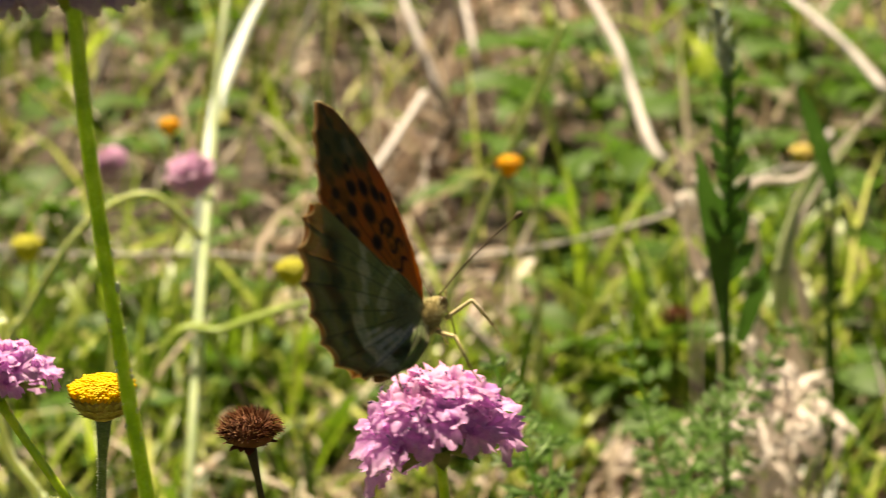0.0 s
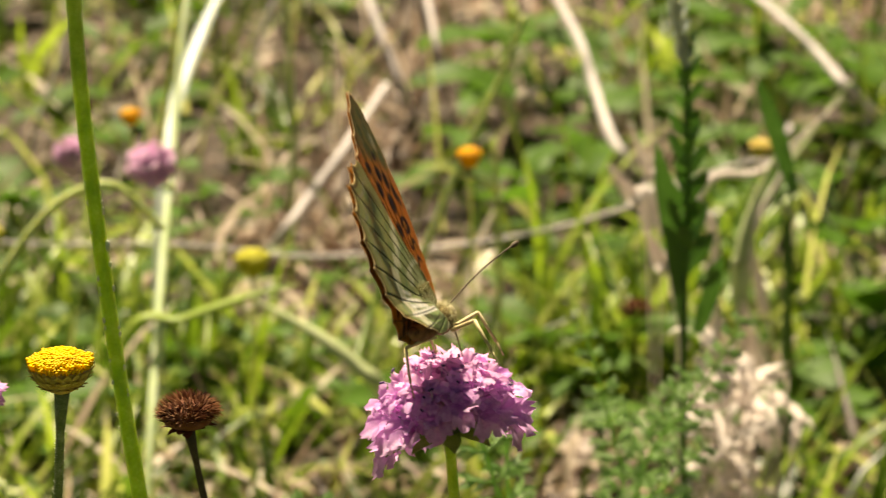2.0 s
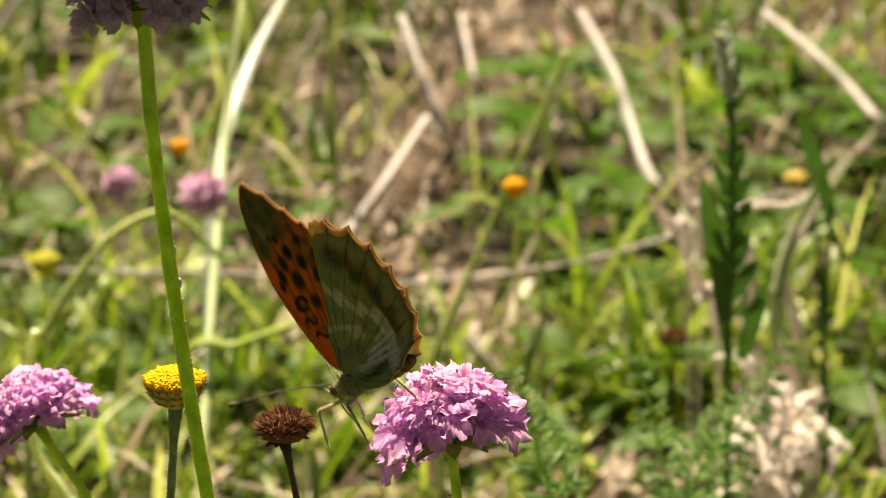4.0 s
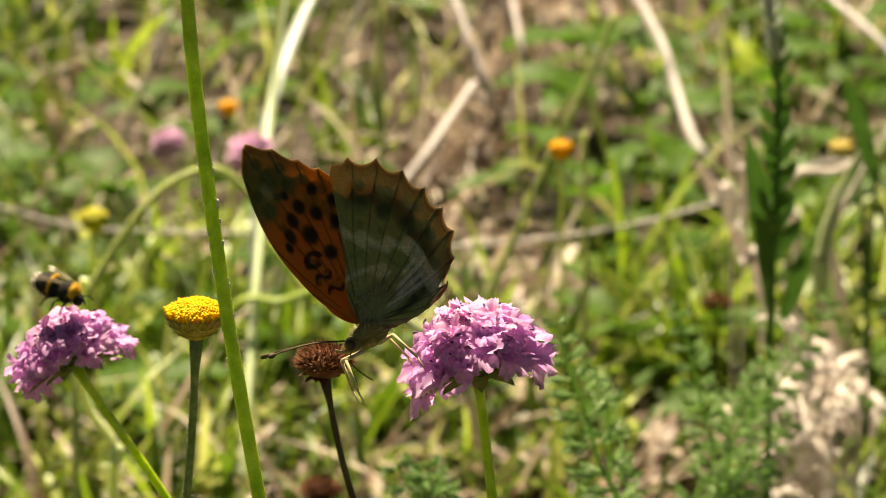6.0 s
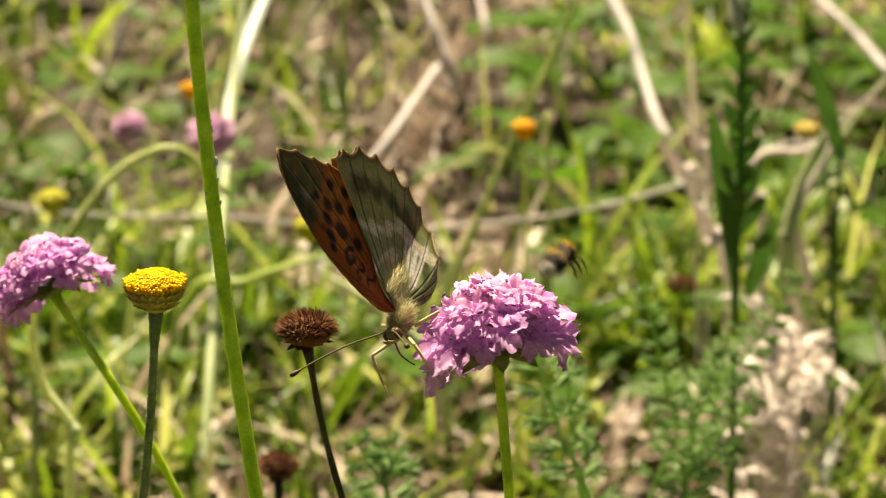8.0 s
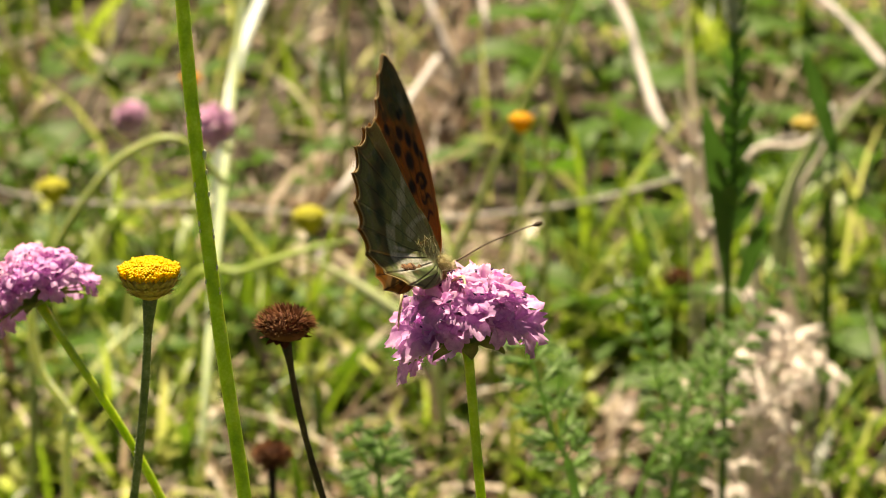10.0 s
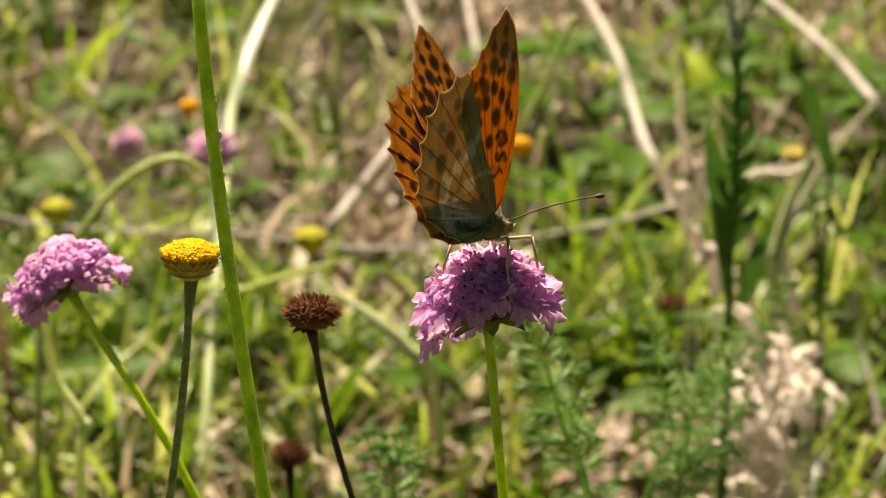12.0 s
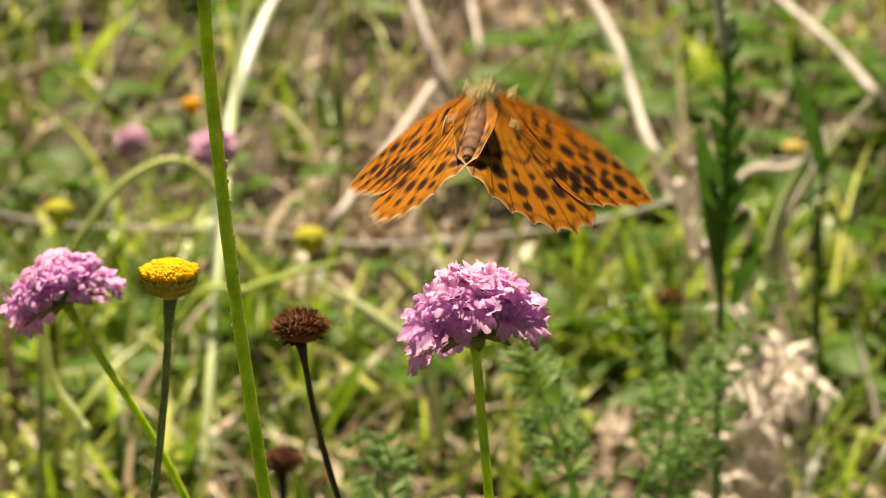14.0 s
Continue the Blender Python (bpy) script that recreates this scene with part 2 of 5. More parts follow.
def wing_mat():
    """Scaled wing: its pattern of scales is a colour layer of the mesh; sunlight shines through."""
    m, nt, out = node_mat("wing_scales")
    at = nt.nodes.new("ShaderNodeAttribute")
    at.attribute_name = "scales"
    co = nt.nodes.new("ShaderNodeTexCoord")
    n = add(nt, "ShaderNodeTexNoise", Scale=2600.0, Detail=3.0)
    nt.links.new(co.outputs["Object"], n.inputs["Vector"])
    grain = ramp(nt, n.outputs["Fac"], [(0.3, (0.72, 0.72, 0.72)), (0.7, (1.15, 1.15, 1.15))])
    mx = nt.nodes.new("ShaderNodeMix")
    mx.data_type, mx.blend_type = "RGBA", "MULTIPLY"
    mx.inputs["Factor"].default_value = 1.0
    nt.links.new(at.outputs["Color"], mx.inputs["A"])
    nt.links.new(grain, mx.inputs["B"])
    bs = add(nt, "ShaderNodeBsdfPrincipled", Roughness=0.55)
    bs.inputs["Specular IOR Level"].default_value = 0.25
    b = add(nt, "ShaderNodeBump", Strength=0.25, Distance=0.00008)
    nt.links.new(n.outputs["Fac"], b.inputs["Height"])
    nt.links.new(b.outputs[0], bs.inputs["Normal"])
    nt.links.new(mx.outputs["Result"], bs.inputs["Base Color"])
    tr = nt.nodes.new("ShaderNodeBsdfTranslucent")
    thin = nt.nodes.new("ShaderNodeAttribute")
    thin.attribute_name = "through"
    nt.links.new(thin.outputs["Color"], tr.inputs["Color"])
    sh = nt.nodes.new("ShaderNodeMixShader")
    sh.inputs[0].default_value = 0.52
    nt.links.new(bs.outputs[0], sh.inputs[1])
    nt.links.new(tr.outputs[0], sh.inputs[2])
    nt.links.new(sh.outputs[0], out.inputs[0])
    return m


WING = wing_mat()


# ---- building helpers ----
def smooth(mesh):
    mesh.polygons.foreach_set("use_smooth", [True] * len(mesh.polygons))
    return mesh


def as_mesh(bm, name, material):
    me = bpy.data.meshes.new(name)
    bm.to_mesh(me)
    bm.free()
    me.materials.append(material)
    return smooth(me)


def part(name, bm, material, parent, label="", at=None):
    me = as_mesh(bm, name, material) if isinstance(bm, bmesh.types.BMesh) else bm
    ob = new(name, me)
    ob.parent = parent
    if at is not None:
        ob.matrix_basis = at
    return tagged(ob, label)


def thing(name, label, category, group="", at=None):
    ob = new(name)
    ob.empty_display_size = 0.02
    if at is not None:
        ob.matrix_basis = at
    return tagged(ob, label, category, group)


def spline(pts, n=8):
    """A smooth line through the points, n steps a span."""
    p = [Vector(q) for q in pts]
    p = [p[0] * 2 - p[1]] + p + [p[-1] * 2 - p[-2]]
    out = []
    for i in range(1, len(p) - 2):
        for k in range(n):
            t = k / n
            out.append(0.5 * (2 * p[i] + (p[i + 1] - p[i - 1]) * t + (2 * p[i - 1] - 5 * p[i] + 4 * p[i + 1] - p[i + 2]) * t * t
                              + (3 * p[i] - p[i - 1] - 3 * p[i + 1] + p[i + 2]) * t ** 3))
    return out + [p[-2]]


def tube(bm, line, radius, sides=8, flat=1.0, wobble=0.0, face=None):
    """A round stalk along the line; radius is a number or a function of 0..1."""
    rings, n = [], len(line)
    side = None
    for i, c in enumerate(line):
        t = (line[min(i + 1, n - 1)] - line[max(i - 1, 0)]).normalized()
        if side is None:
            side = (t.cross(Vector(face)) if face else t.orthogonal()).normalized()
        side = (side - t * side.dot(t)).normalized()
        up = t.cross(side)
        r = radius(i / (n - 1)) if callable(radius) else radius
        r *= 1 + wobble * math.sin(i * 2.3) * math.sin(i * 0.7)
        rings.append([bm.verts.new(c + (side * math.cos(a) + up * math.sin(a) * flat) * r) for a in [k * math.tau / sides for k in range(sides)]])
    for a, b in zip(rings, rings[1:]):
        for k in range(sides):
            bm.faces.new((a[k], a[(k + 1) % sides], b[(k + 1) % sides], b[k]))
    bm.faces.new(rings[0][::-1])
    bm.faces.new(rings[-1])
    return bm


def lobe(bm, m, length, width, curl=0.4, ruffle=0.15, rows=5, thick=0.0, tip=0.35):
    """A petal or leaf from the origin of m along its x, cupped across y, bending down by curl."""
    cols = (-1, -0.45, 0.45, 1)
    grid = []
    for i in range(rows):
        t = i / (rows - 1)
        w = width * (math.sin(math.pi * min(1, 0.18 + t * 0.66)) ** 0.8) * (1 if t < 0.8 else 1 - (t - 0.8) * 5 * (1 - tip))
        x = length * math.sin(curl * t) / max(curl, 1e-3)
        z = -length * (1 - math.cos(curl * t)) / max(curl, 1e-3)
        grid.append([bm.verts.new(m @ Vector((x, c * w * 0.5, z + abs(c) * width * 0.14 + ruffle * width * math.sin(i * 2.1 + c * 2.7)))) for c in cols])
    for a, b in zip(grid, grid[1:]):
        for k in range(3):
            bm.faces.new((a[k], a[k + 1], b[k + 1], b[k]))


def aim(d, out=None):
    """The turn that takes z to d, with x as near to out as can be."""
    z = Vector(d).normalized()
    x = Vector(out) if out is not None else z.orthogonal()
    x = (x - z * x.dot(z)).normalized()
    return Matrix((x, z.cross(x), z)).transposed().to_4x4()


def ball(bm, centre, radii, u=16, v=10, m=None):
    before = len(bm.verts)
    bmesh.ops.create_uvsphere(bm, u_segments=u, v_segments=v, radius=1, matrix=(m or Matrix.Identity(4)) @ Matrix.Translation(centre) @ Matrix.Diagonal((*radii, 1)))
    return bm


def hairs(rng, roots, length, width, droop=0.3):
    """Fine hairs, each a thin three-sided spike: roots are (place, direction)."""
    bm = bmesh.new()
    for p, d in roots:
        p, d = Vector(p), Vector(d).normalized()
        l = length * rng.uniform(0.6, 1.3)
        d = (d + Vector((rng.gauss(0, 0.22), rng.gauss(0, 0.22), rng.gauss(0, 0.22)))).normalized()
        s = d.orthogonal().normalized()
        u = d.cross(s)
        tipv = bm.verts.new(p + d * l + Vector((0, 0, -droop * l * 0.3)))
        base = [bm.verts.new(p + (s * math.cos(a) + u * math.sin(a)) * width) for a in (0, 2.1, 4.2)]
        for k in range(3):
            bm.faces.new((base[k], base[(k + 1) % 3], tipv))
    return bm


# ---- ground ----
def build_ground():
    bm = bmesh.new()
    xs = [-400, -60, -8, -3] + [i * 0.05 for i in range(-30, 31)] + [3, 8, 60, 400]
    ys = [-400, -60, -8, -2] + [i * 0.05 for i in range(-20, 81)] + [8, 60, 400]
    grid = []
    for y in ys:
        row = []
        for x in xs:
            near = abs(x) < 1.45 and -0.9 < y < 3.95
            z = (noise.noise((x * 4, y * 4, 0)) * 0.012 + noise.noise((x * 15, y * 15, 3)) * 0.006 - 0.008) if near else -0.008
            row.append(bm.verts.new((x, y, z)))
        grid.append(row)
    for a, b in zip(grid, grid[1:]):
        for k in range(len(xs) - 1):
            bm.faces.new((a[k], a[k + 1], b[k + 1], b[k]))
    return tagged(new("ground", as_mesh(bm, "ground", SOIL)), "brown meadow soil covered with dry litter", "ground", kind="structure")


build_ground()


def blades(name, label, material, count, seed, area, height, width, lean, dense=None, rows=5):
    """Grass as one mesh: curved tapering blades, folded along the middle."""
    rng = np.random.default_rng(seed)
    x0, x1, y0, y1 = area
    x = rng.uniform(x0, x1, count * 3)
    y = y0 + (y1 - y0) * rng.uniform(0, 1, count * 3) ** 1.15
    if dense is not None:
        keep = rng.uniform(0, 1, count * 3) < dense(x, y)
        x, y = x[keep], y[keep]
    x, y = x[:count], y[:count]
    n = len(x)
    h = rng.uniform(*height, n) * rng.uniform(0.6, 1.1, n)
    w = rng.uniform(*width, n)
    az = rng.uniform(0, 2 * np.pi, n)
    le = rng.uniform(*lean, n)
    cv = rng.uniform(0.1, 1.2, n)
    face = az + rng.uniform(-0.9, 0.9, n) + np.pi / 2
    verts = np.zeros((n, rows, 3, 3))
    for i in range(rows):
        t = i / (rows - 1)
        a = le + cv * t * 0.7
        r = h * t * np.sin(np.clip(a, 0, 1.75))
        z = h * t * np.cos(np.clip(a, 0, 1.75))
        cx, cy = x + r * np.cos(az), y + r * np.sin(az)
        half = w * 0.5 * (1 - t ** 2.2) + 0.00008
        for k, s in enumerate((-1, 0, 1)):
            verts[:, i, k, 0] = cx + np.cos(face) * half * s
            verts[:, i, k, 1] = cy + np.sin(face) * half * s
            verts[:, i, k, 2] = np.maximum(z, 0.001) + (0.25 * half if s else 0) - 0.006 * (i == 0)
    idx = np.arange(n * rows * 3).reshape(n, rows, 3)
    f = np.stack([idx[:, :-1, :-1], idx[:, :-1, 1:], idx[:, 1:, 1:], idx[:, 1:, :-1]], -1).reshape(-1, 4)
    me = bpy.data.meshes.new(name)
    me.from_pydata(verts.reshape(-1, 3).tolist(), [], f.tolist())
    me.materials.append(material)
    return tagged(new(name, smooth(me)), label, "grass", kind="stuff")


def patch(x, y, s, k):
    return np.array([noise.noise((a * s, b * s, k)) for a, b in zip(x, y)])


def greener(x, y):
    return np.clip(0.42 + patch(x, y, 5, 1.5) * 1.1 - 0.28 * np.exp(-((x + 0.02) / 0.11) ** 2 - ((y - 1.75) / 0.6) ** 2) - 0.3 * np.exp(-((x + 0.2) / 0.12) ** 2 - ((y - 1.5) / 0.25) ** 2), 0.03, 1)


def drier(x, y):
    return (1 - (y < 1.5) * np.where(x > -0.03, 0.6, 0.4)) * np.clip(0.5 - patch(x, y, 5, 1.5) * 1.0 + 0.5 * np.exp(-((x + 0.02) / 0.12) ** 2 - ((y - 1.8) / 0.6) ** 2), 0.05, 1)


AREA = (-0.85, 0.85, 1.0, 3.3)


def clumps(base, seed):
    """Thins a growth out into tufts with bare gaps between them."""
    return lambda x, y: base(x, y) * np.clip(0.45 + 2.2 * patch(x, y, 13, seed), 0.04, 1) ** 1.2


blades("green_grass", "short green meadow grass, curved blades in tufts", GRASS, 7500, 11, AREA, (0.05, 0.15), (0.0024, 0.0060), (0.05, 0.7), clumps(greener, 2.5))
blades("dry_grass", "dry straw-coloured grass blades among the green", DRY_GRASS, 5200, 12, AREA, (0.04, 0.14), (0.0022, 0.0056), (0.15, 1.2), clumps(drier, 4.5))
blades("straw_litter", "fallen dry straw lying on the soil", DRY_GRASS, 2600, 13, (-0.9, 0.9, 0.6, 3.3), (0.02, 0.08), (0.002, 0.007), (1.25, 1.55), clumps(drier, 6.5))
blades("tall_grass", "taller loose green grass at the back of the meadow", GRASS, 1300, 14, (-0.9, 0.9, 1.30, 3.3), (0.09, 0.17), (0.002, 0.0045), (0.05, 0.5), greener)
blades("broad_grass", "broad bright green grass leaves catching the sun", GRASS, 1900, 16, (-0.85, 0.85, 1.05, 3.0), (0.04, 0.12), (0.007, 0.013), (0.15, 1.0), clumps(greener, 2.5))
blades("dead_leaves", "broad pale withered grass leaves", DRY_GRASS, 1000, 17, (-0.85, 0.85, 1.0, 3.0), (0.02, 0.08), (0.006, 0.014), (0.5, 1.45), clumps(drier, 4.5))
blades("front_grass", "fresh green grass and herb leaves close behind the flowers", GRASS, 2600, 18, (-0.34, 0.34, 1.06, 1.50), (0.03, 0.085), (0.004, 0.010), (0.1, 0.9), clumps(greener, 8.5))
blades("herb_grass", "green grass and herb leaves over brown litter", GRASS, 850, 21, (-0.32, 0.06, 1.04, 1.32), (0.03, 0.09), (0.003, 0.007), (0.05, 0.8), None)
blades("brown_litter", "brown dead grass under the green", DRY_GRASS, 1100, 22, (-0.32, 0.06, 1.04, 1.32), (0.02, 0.06), (0.002, 0.005), (0.6, 1.4), None)
blades("sunlit_litter", "pale dry grass and sunlit green leaves below the flowers", DRY_GRASS, 330, 23, (-0.07, 0.06, 1.07, 1.30), (0.03, 0.08), (0.004, 0.010), (0.5, 1.3), None)
blades("pale_litter", "pale dry grass leaves lying in the green", DRY_GRASS, 700, 19, (-0.3, 0.32, 1.10, 1.55), (0.03, 0.08), (0.004, 0.010), (0.7, 1.4), None)
blades("low_turf", "low green turf under the foreground flowers", GRASS, 13000, 15, (-0.85, 0.85, -0.55, 1.0), (0.02, 0.05), (0.003, 0.007), (0.1, 0.8), None)


def outside(x, y):
    """The open meadow round the flowers, away from the close plants."""
    return np.where((np.abs(x) < 0.8) & (y > -0.5) & (y < 3.2), 0.0, 1.0)


blades("meadow_grass", "green meadow grass all round the flowers", GRASS, 62000, 31, (-4.5, 4.5, -3.5, 7.5), (0.08, 0.18), (0.010, 0.026), (0.1, 1.0), outside, rows=4)
blades("meadow_straw", "dry straw-coloured grass all round the flowers", DRY_GRASS, 20000, 32, (-4.5, 4.5, -3.5, 7.5), (0.05, 0.14), (0.006, 0.016), (0.5, 1.5), outside, rows=4)


def weed(rng, at, size, count, material=None):
    """A low rosette of oval leaves on short stalks."""
    ob = thing("weed", "low broad-leaved green weed growing in the grass", "weed", "weeds in the meadow", pose(*at))
    for i in range(count):
        bm = bmesh.new()
        az, el = rng.uniform(0, 6.28), rng.uniform(0.25, 1.25)
        l = size * rng.uniform(0.6, 1.2)
        d = Vector((math.cos(az) * math.cos(el), math.sin(az) * math.cos(el), math.sin(el)))
        tube(bm, [Vector((0, 0, 0)), d * l * 0.5, d * l], 0.0007, 5)
        m = Matrix.Translation(d * l) @ pose(0, 0, 0, rng.uniform(-25, 25), -math.degrees(el) * 0.4, math.degrees(az))
        lobe(bm, m, l * rng.uniform(0.55, 0.85), l * rng.uniform(0.3, 0.5), rng.uniform(0.3, 1.0), 0.06, 6, tip=0.2)
        part("leaf", bm, material or BROAD, ob)
    return ob


rng = random.Random(5)
for x, y, s, c in ((0.10, 1.50, 0.055, 12), (0.135, 1.46, 0.05, 11), (0.06, 1.62, 0.05, 11), (0.155, 1.62, 0.06, 12), (0.25, 1.38, 0.06, 12), (0.27, 1.55, 0.06, 12),
                   (-0.15, 1.40, 0.05, 11), (-0.19, 1.52, 0.05, 11), (-0.10, 1.55, 0.045, 9), (-0.24, 1.35, 0.055, 10), (-0.28, 1.75, 0.06, 12), (-0.20, 1.95, 0.06, 12),
                   (0.18, 1.26, 0.045, 10), (0.02, 1.22, 0.04, 10), (-0.05, 1.28, 0.035, 9), (0.07, 1.20, 0.035, 9), (-0.17, 1.20, 0.04, 10), (0.32, 1.9, 0.07, 12),
                   (0.20, 2.05, 0.06, 12), (-0.03, 1.42, 0.035, 9), (-0.34, 2.1, 0.07, 12), (0.10, 1.30, 0.04, 10),
                   (0.22, 1.70, 0.07, 14), (0.26, 1.82, 0.07, 14), (0.12, 1.85, 0.07, 14), (0.09, 1.72, 0.06, 12), (0.30, 1.66, 0.06, 12), (0.20, 1.50, 0.05, 12), (0.16, 1.78, 0.06, 12),
                   (0.24, 1.25, 0.045, 12), (0.28, 1.32, 0.05, 12), (0.21, 1.18, 0.04, 12), (0.14, 1.22, 0.04, 11), (-0.24, 1.60, 0.055, 12), (-0.16, 1.70, 0.05, 12), (-0.31, 1.52, 0.06, 12),
                   (-0.26, 2.25, 0.08, 14), (-0.12, 2.2, 0.07, 12), (-0.40, 1.9, 0.07, 12), (-0.22, 1.24, 0.04, 11), (-0.13, 1.30, 0.04, 10)):
    weed(rng, (x, y, 0), s, c)


# ---- named stalks of the background ----
def stalk(name, label, pts, radius, material, category="stalk", flat=1.0, group="", nodes=()):
    """A single stalk or straw; nodes are places of its swollen joints."""
    ob = thing(name, label, category, group, Matrix.Translation(pts[-1]))
    o = Vector(pts[-1])
    line = spline([Vector(p) - o for p in pts], 8)
    bm = bmesh.new()
    tube(bm, line, lambda t: radius * (0.75 + 0.25 * t), 8, flat, 0.05, face=(-0.45, -0.25, 0.85))
    part("stem", bm, material, ob)
    for k in nodes:
        c = line[int(k * (len(line) - 1))]
        bm = bmesh.new()
        ball(bm, c, (radius * 1.5, radius * 1.5, radius * 2), 10, 6)
        part("joint", bm, material, ob)
    return ob


JSTEM = [(-0.1215, 0.75, 0.2300), (-0.1235, 0.75, 0.2190), (-0.1248, 0.75, 0.2040), (-0.1222, 0.75, 0.1890), (-0.1140, 0.75, 0.1740), (-0.1155, 0.75, 0.1510), (-0.1120, 0.75, 0.0)]
STRAWS = "dry straws in the meadow"
stalk("straw", "long pale dry straw leaning in the grass", [(0.103, 1.830, 0.105), (0.119, 1.730, 0.085), (0.126, 1.694, 0.065), (0.133, 1.639, 0.045), (0.144, 1.626, 0.030), (0.156, 1.677, 0.000)], 0.0037, STRAW, "straw", 0.5, STRAWS)
stalk("straw", "long pale dry straw arching over green grass", [(0.223, 1.791, 0.112), (0.247, 1.711, 0.100), (0.265, 1.678, 0.085), (0.280, 1.633, 0.070), (0.338, 1.796, 0.000)], 0.0033, STRAW, "straw", 0.6, STRAWS)
stalk("straw", "pale flattened straw slanting out of the litter", [(-0.003, 1.529, 0.105), (-0.025, 1.472, 0.085), (-0.044, 1.446, 0.065), (-0.061, 1.429, 0.045), (-0.073, 1.538, 0.000)], 0.0037, STRAW, "straw", 0.6, STRAWS)
stalk("straw", "short broken straw standing in dry grass", [(-0.019, 1.787, 0.112), (-0.004, 1.738, 0.080), (0.010, 1.725, 0.045), (0.017, 1.838, 0.000)], 0.0034, STRAW, "straw", 0.5, STRAWS)
stalk("straw", "slender pale straw among brown grass", [(0.022, 1.851, 0.100), (0.028, 1.758, 0.080), (0.033, 1.771, 0.050), (0.040, 1.907, 0.000)], 0.0026, STRAW, "straw", 0.5, STRAWS)
stalk("straw", "thin grey straw lying nearly level on the grass", [(-0.26, 1.36, 0.080), (-0.202, 1.35, 0.069), (-0.105, 1.35, 0.066), (-0.042, 1.35, 0.059), (0.033, 1.35, 0.064), (0.085, 1.35, 0.073), (0.131, 1.35, 0.086), (0.20, 1.36, 0.10), (0.26, 1.37, 0.0)], 0.0013, STRAW, "straw", 1.0, STRAWS)
stalk("straw", "pale straw leaning among dry stems", [(0.238, 1.6, 0.060), (0.218, 1.59, 0.018), (0.185, 1.441, 0.006)], 0.0048, STRAW, "straw", 0.5, STRAWS)
stalk("straw", "broad pinkish straw lying on the litter", [(0.187, 1.6, 0.022), (0.189, 1.515, 0.014), (0.186, 1.392, 0.006)], 0.0060, STRAW, "straw", 0.4, STRAWS)
stalk("straw", "broad pinkish straw lying on the litter", [(0.142, 1.687, 0.016), (0.156, 1.61, 0.016), (0.159, 1.473, 0.006)], 0.0052, STRAW, "straw", 0.4, STRAWS)
stalk("straw", "short pale straw in the brown grass", [(0.005, 2.0, 0.10), (0.02, 2.0, 0.05), (0.03, 2.0, 0.0)], 0.0040, STRAW, "straw", 0.5, STRAWS)
stalk("straw", "short pale straw in the brown grass", [(-0.075, 1.9, 0.09), (-0.095, 1.9, 0.04), (-0.10, 1.9, 0.0)], 0.0036, STRAW, "straw", 0.5, STRAWS)
stalk("straw", "short pale straw in the green grass", [(-0.20, 1.75, 0.10), (-0.225, 1.75, 0.04), (-0.24, 1.75, 0.0)], 0.0038, STRAW, "straw", 0.5, STRAWS)
stalk("straw", "pale straw standing at the edge of the grass", [(-0.29, 1.94, 0.10), (-0.33, 1.94, 0.045), (-0.35, 1.94, 0.0)], 0.0048, STRAW, "straw", 0.5, STRAWS)
stalk("grass_stalk", "upright pale green grass stem", [(-0.0950, 1.35, 0.2170), (-0.0980, 1.32, 0.1960), (-0.1020, 1.28, 0.1520), (-0.1040, 1.20, 0.1000), (-0.1050, 1.13, 0.0510), (-0.1060, 1.09, 0.0)], 0.0021, CREAM_STEM, "grass stem", 1.0, "", (0.5,))
stalk("grass_stalk", "grey-green thin grass stem leaning over", [(0.060, 1.2, 0.215), (0.049, 1.2, 0.186), (0.030, 1.2, 0.145), (0.017, 1.2, 0.113), (0.004, 1.2, 0.084), (-0.03, 1.2, 0.0)], 0.0020, PALE_STEM, "grass stem")
stalk("grass_stalk", "green grass stem arching over sideways", [(-0.085, 1.0, 0.178), (-0.1023, 1.0, 0.1955), (-0.1195, 1.0, 0.1921), (-0.135, 1.0, 0.1779), (-0.1525, 1.0, 0.1513), (-0.1614, 1.0, 0.1264), (-0.166, 1.0, 0.0)], 0.0018, PALE_STEM, "grass stem")
stalk("grass_stalk", "jointed whitish stem with a swollen node", JSTEM, 0.0017, CREAM_STEM, "grass stem", 1.0, "", (0.667,))
stalk("grass_stalk", "thin green upright grass stem", [(0.045, 1.16, 0.17), (0.047, 1.16, 0.10), (0.044, 1.16, 0.0)], 0.0016, PALE_STEM, "grass stem")
stalk("grass_stalk", "thin green upright grass stem", [(-0.06, 1.5, 0.20), (-0.055, 1.5, 0.10), (-0.058, 1.5, 0.0)], 0.0020, PALE_STEM, "grass stem")


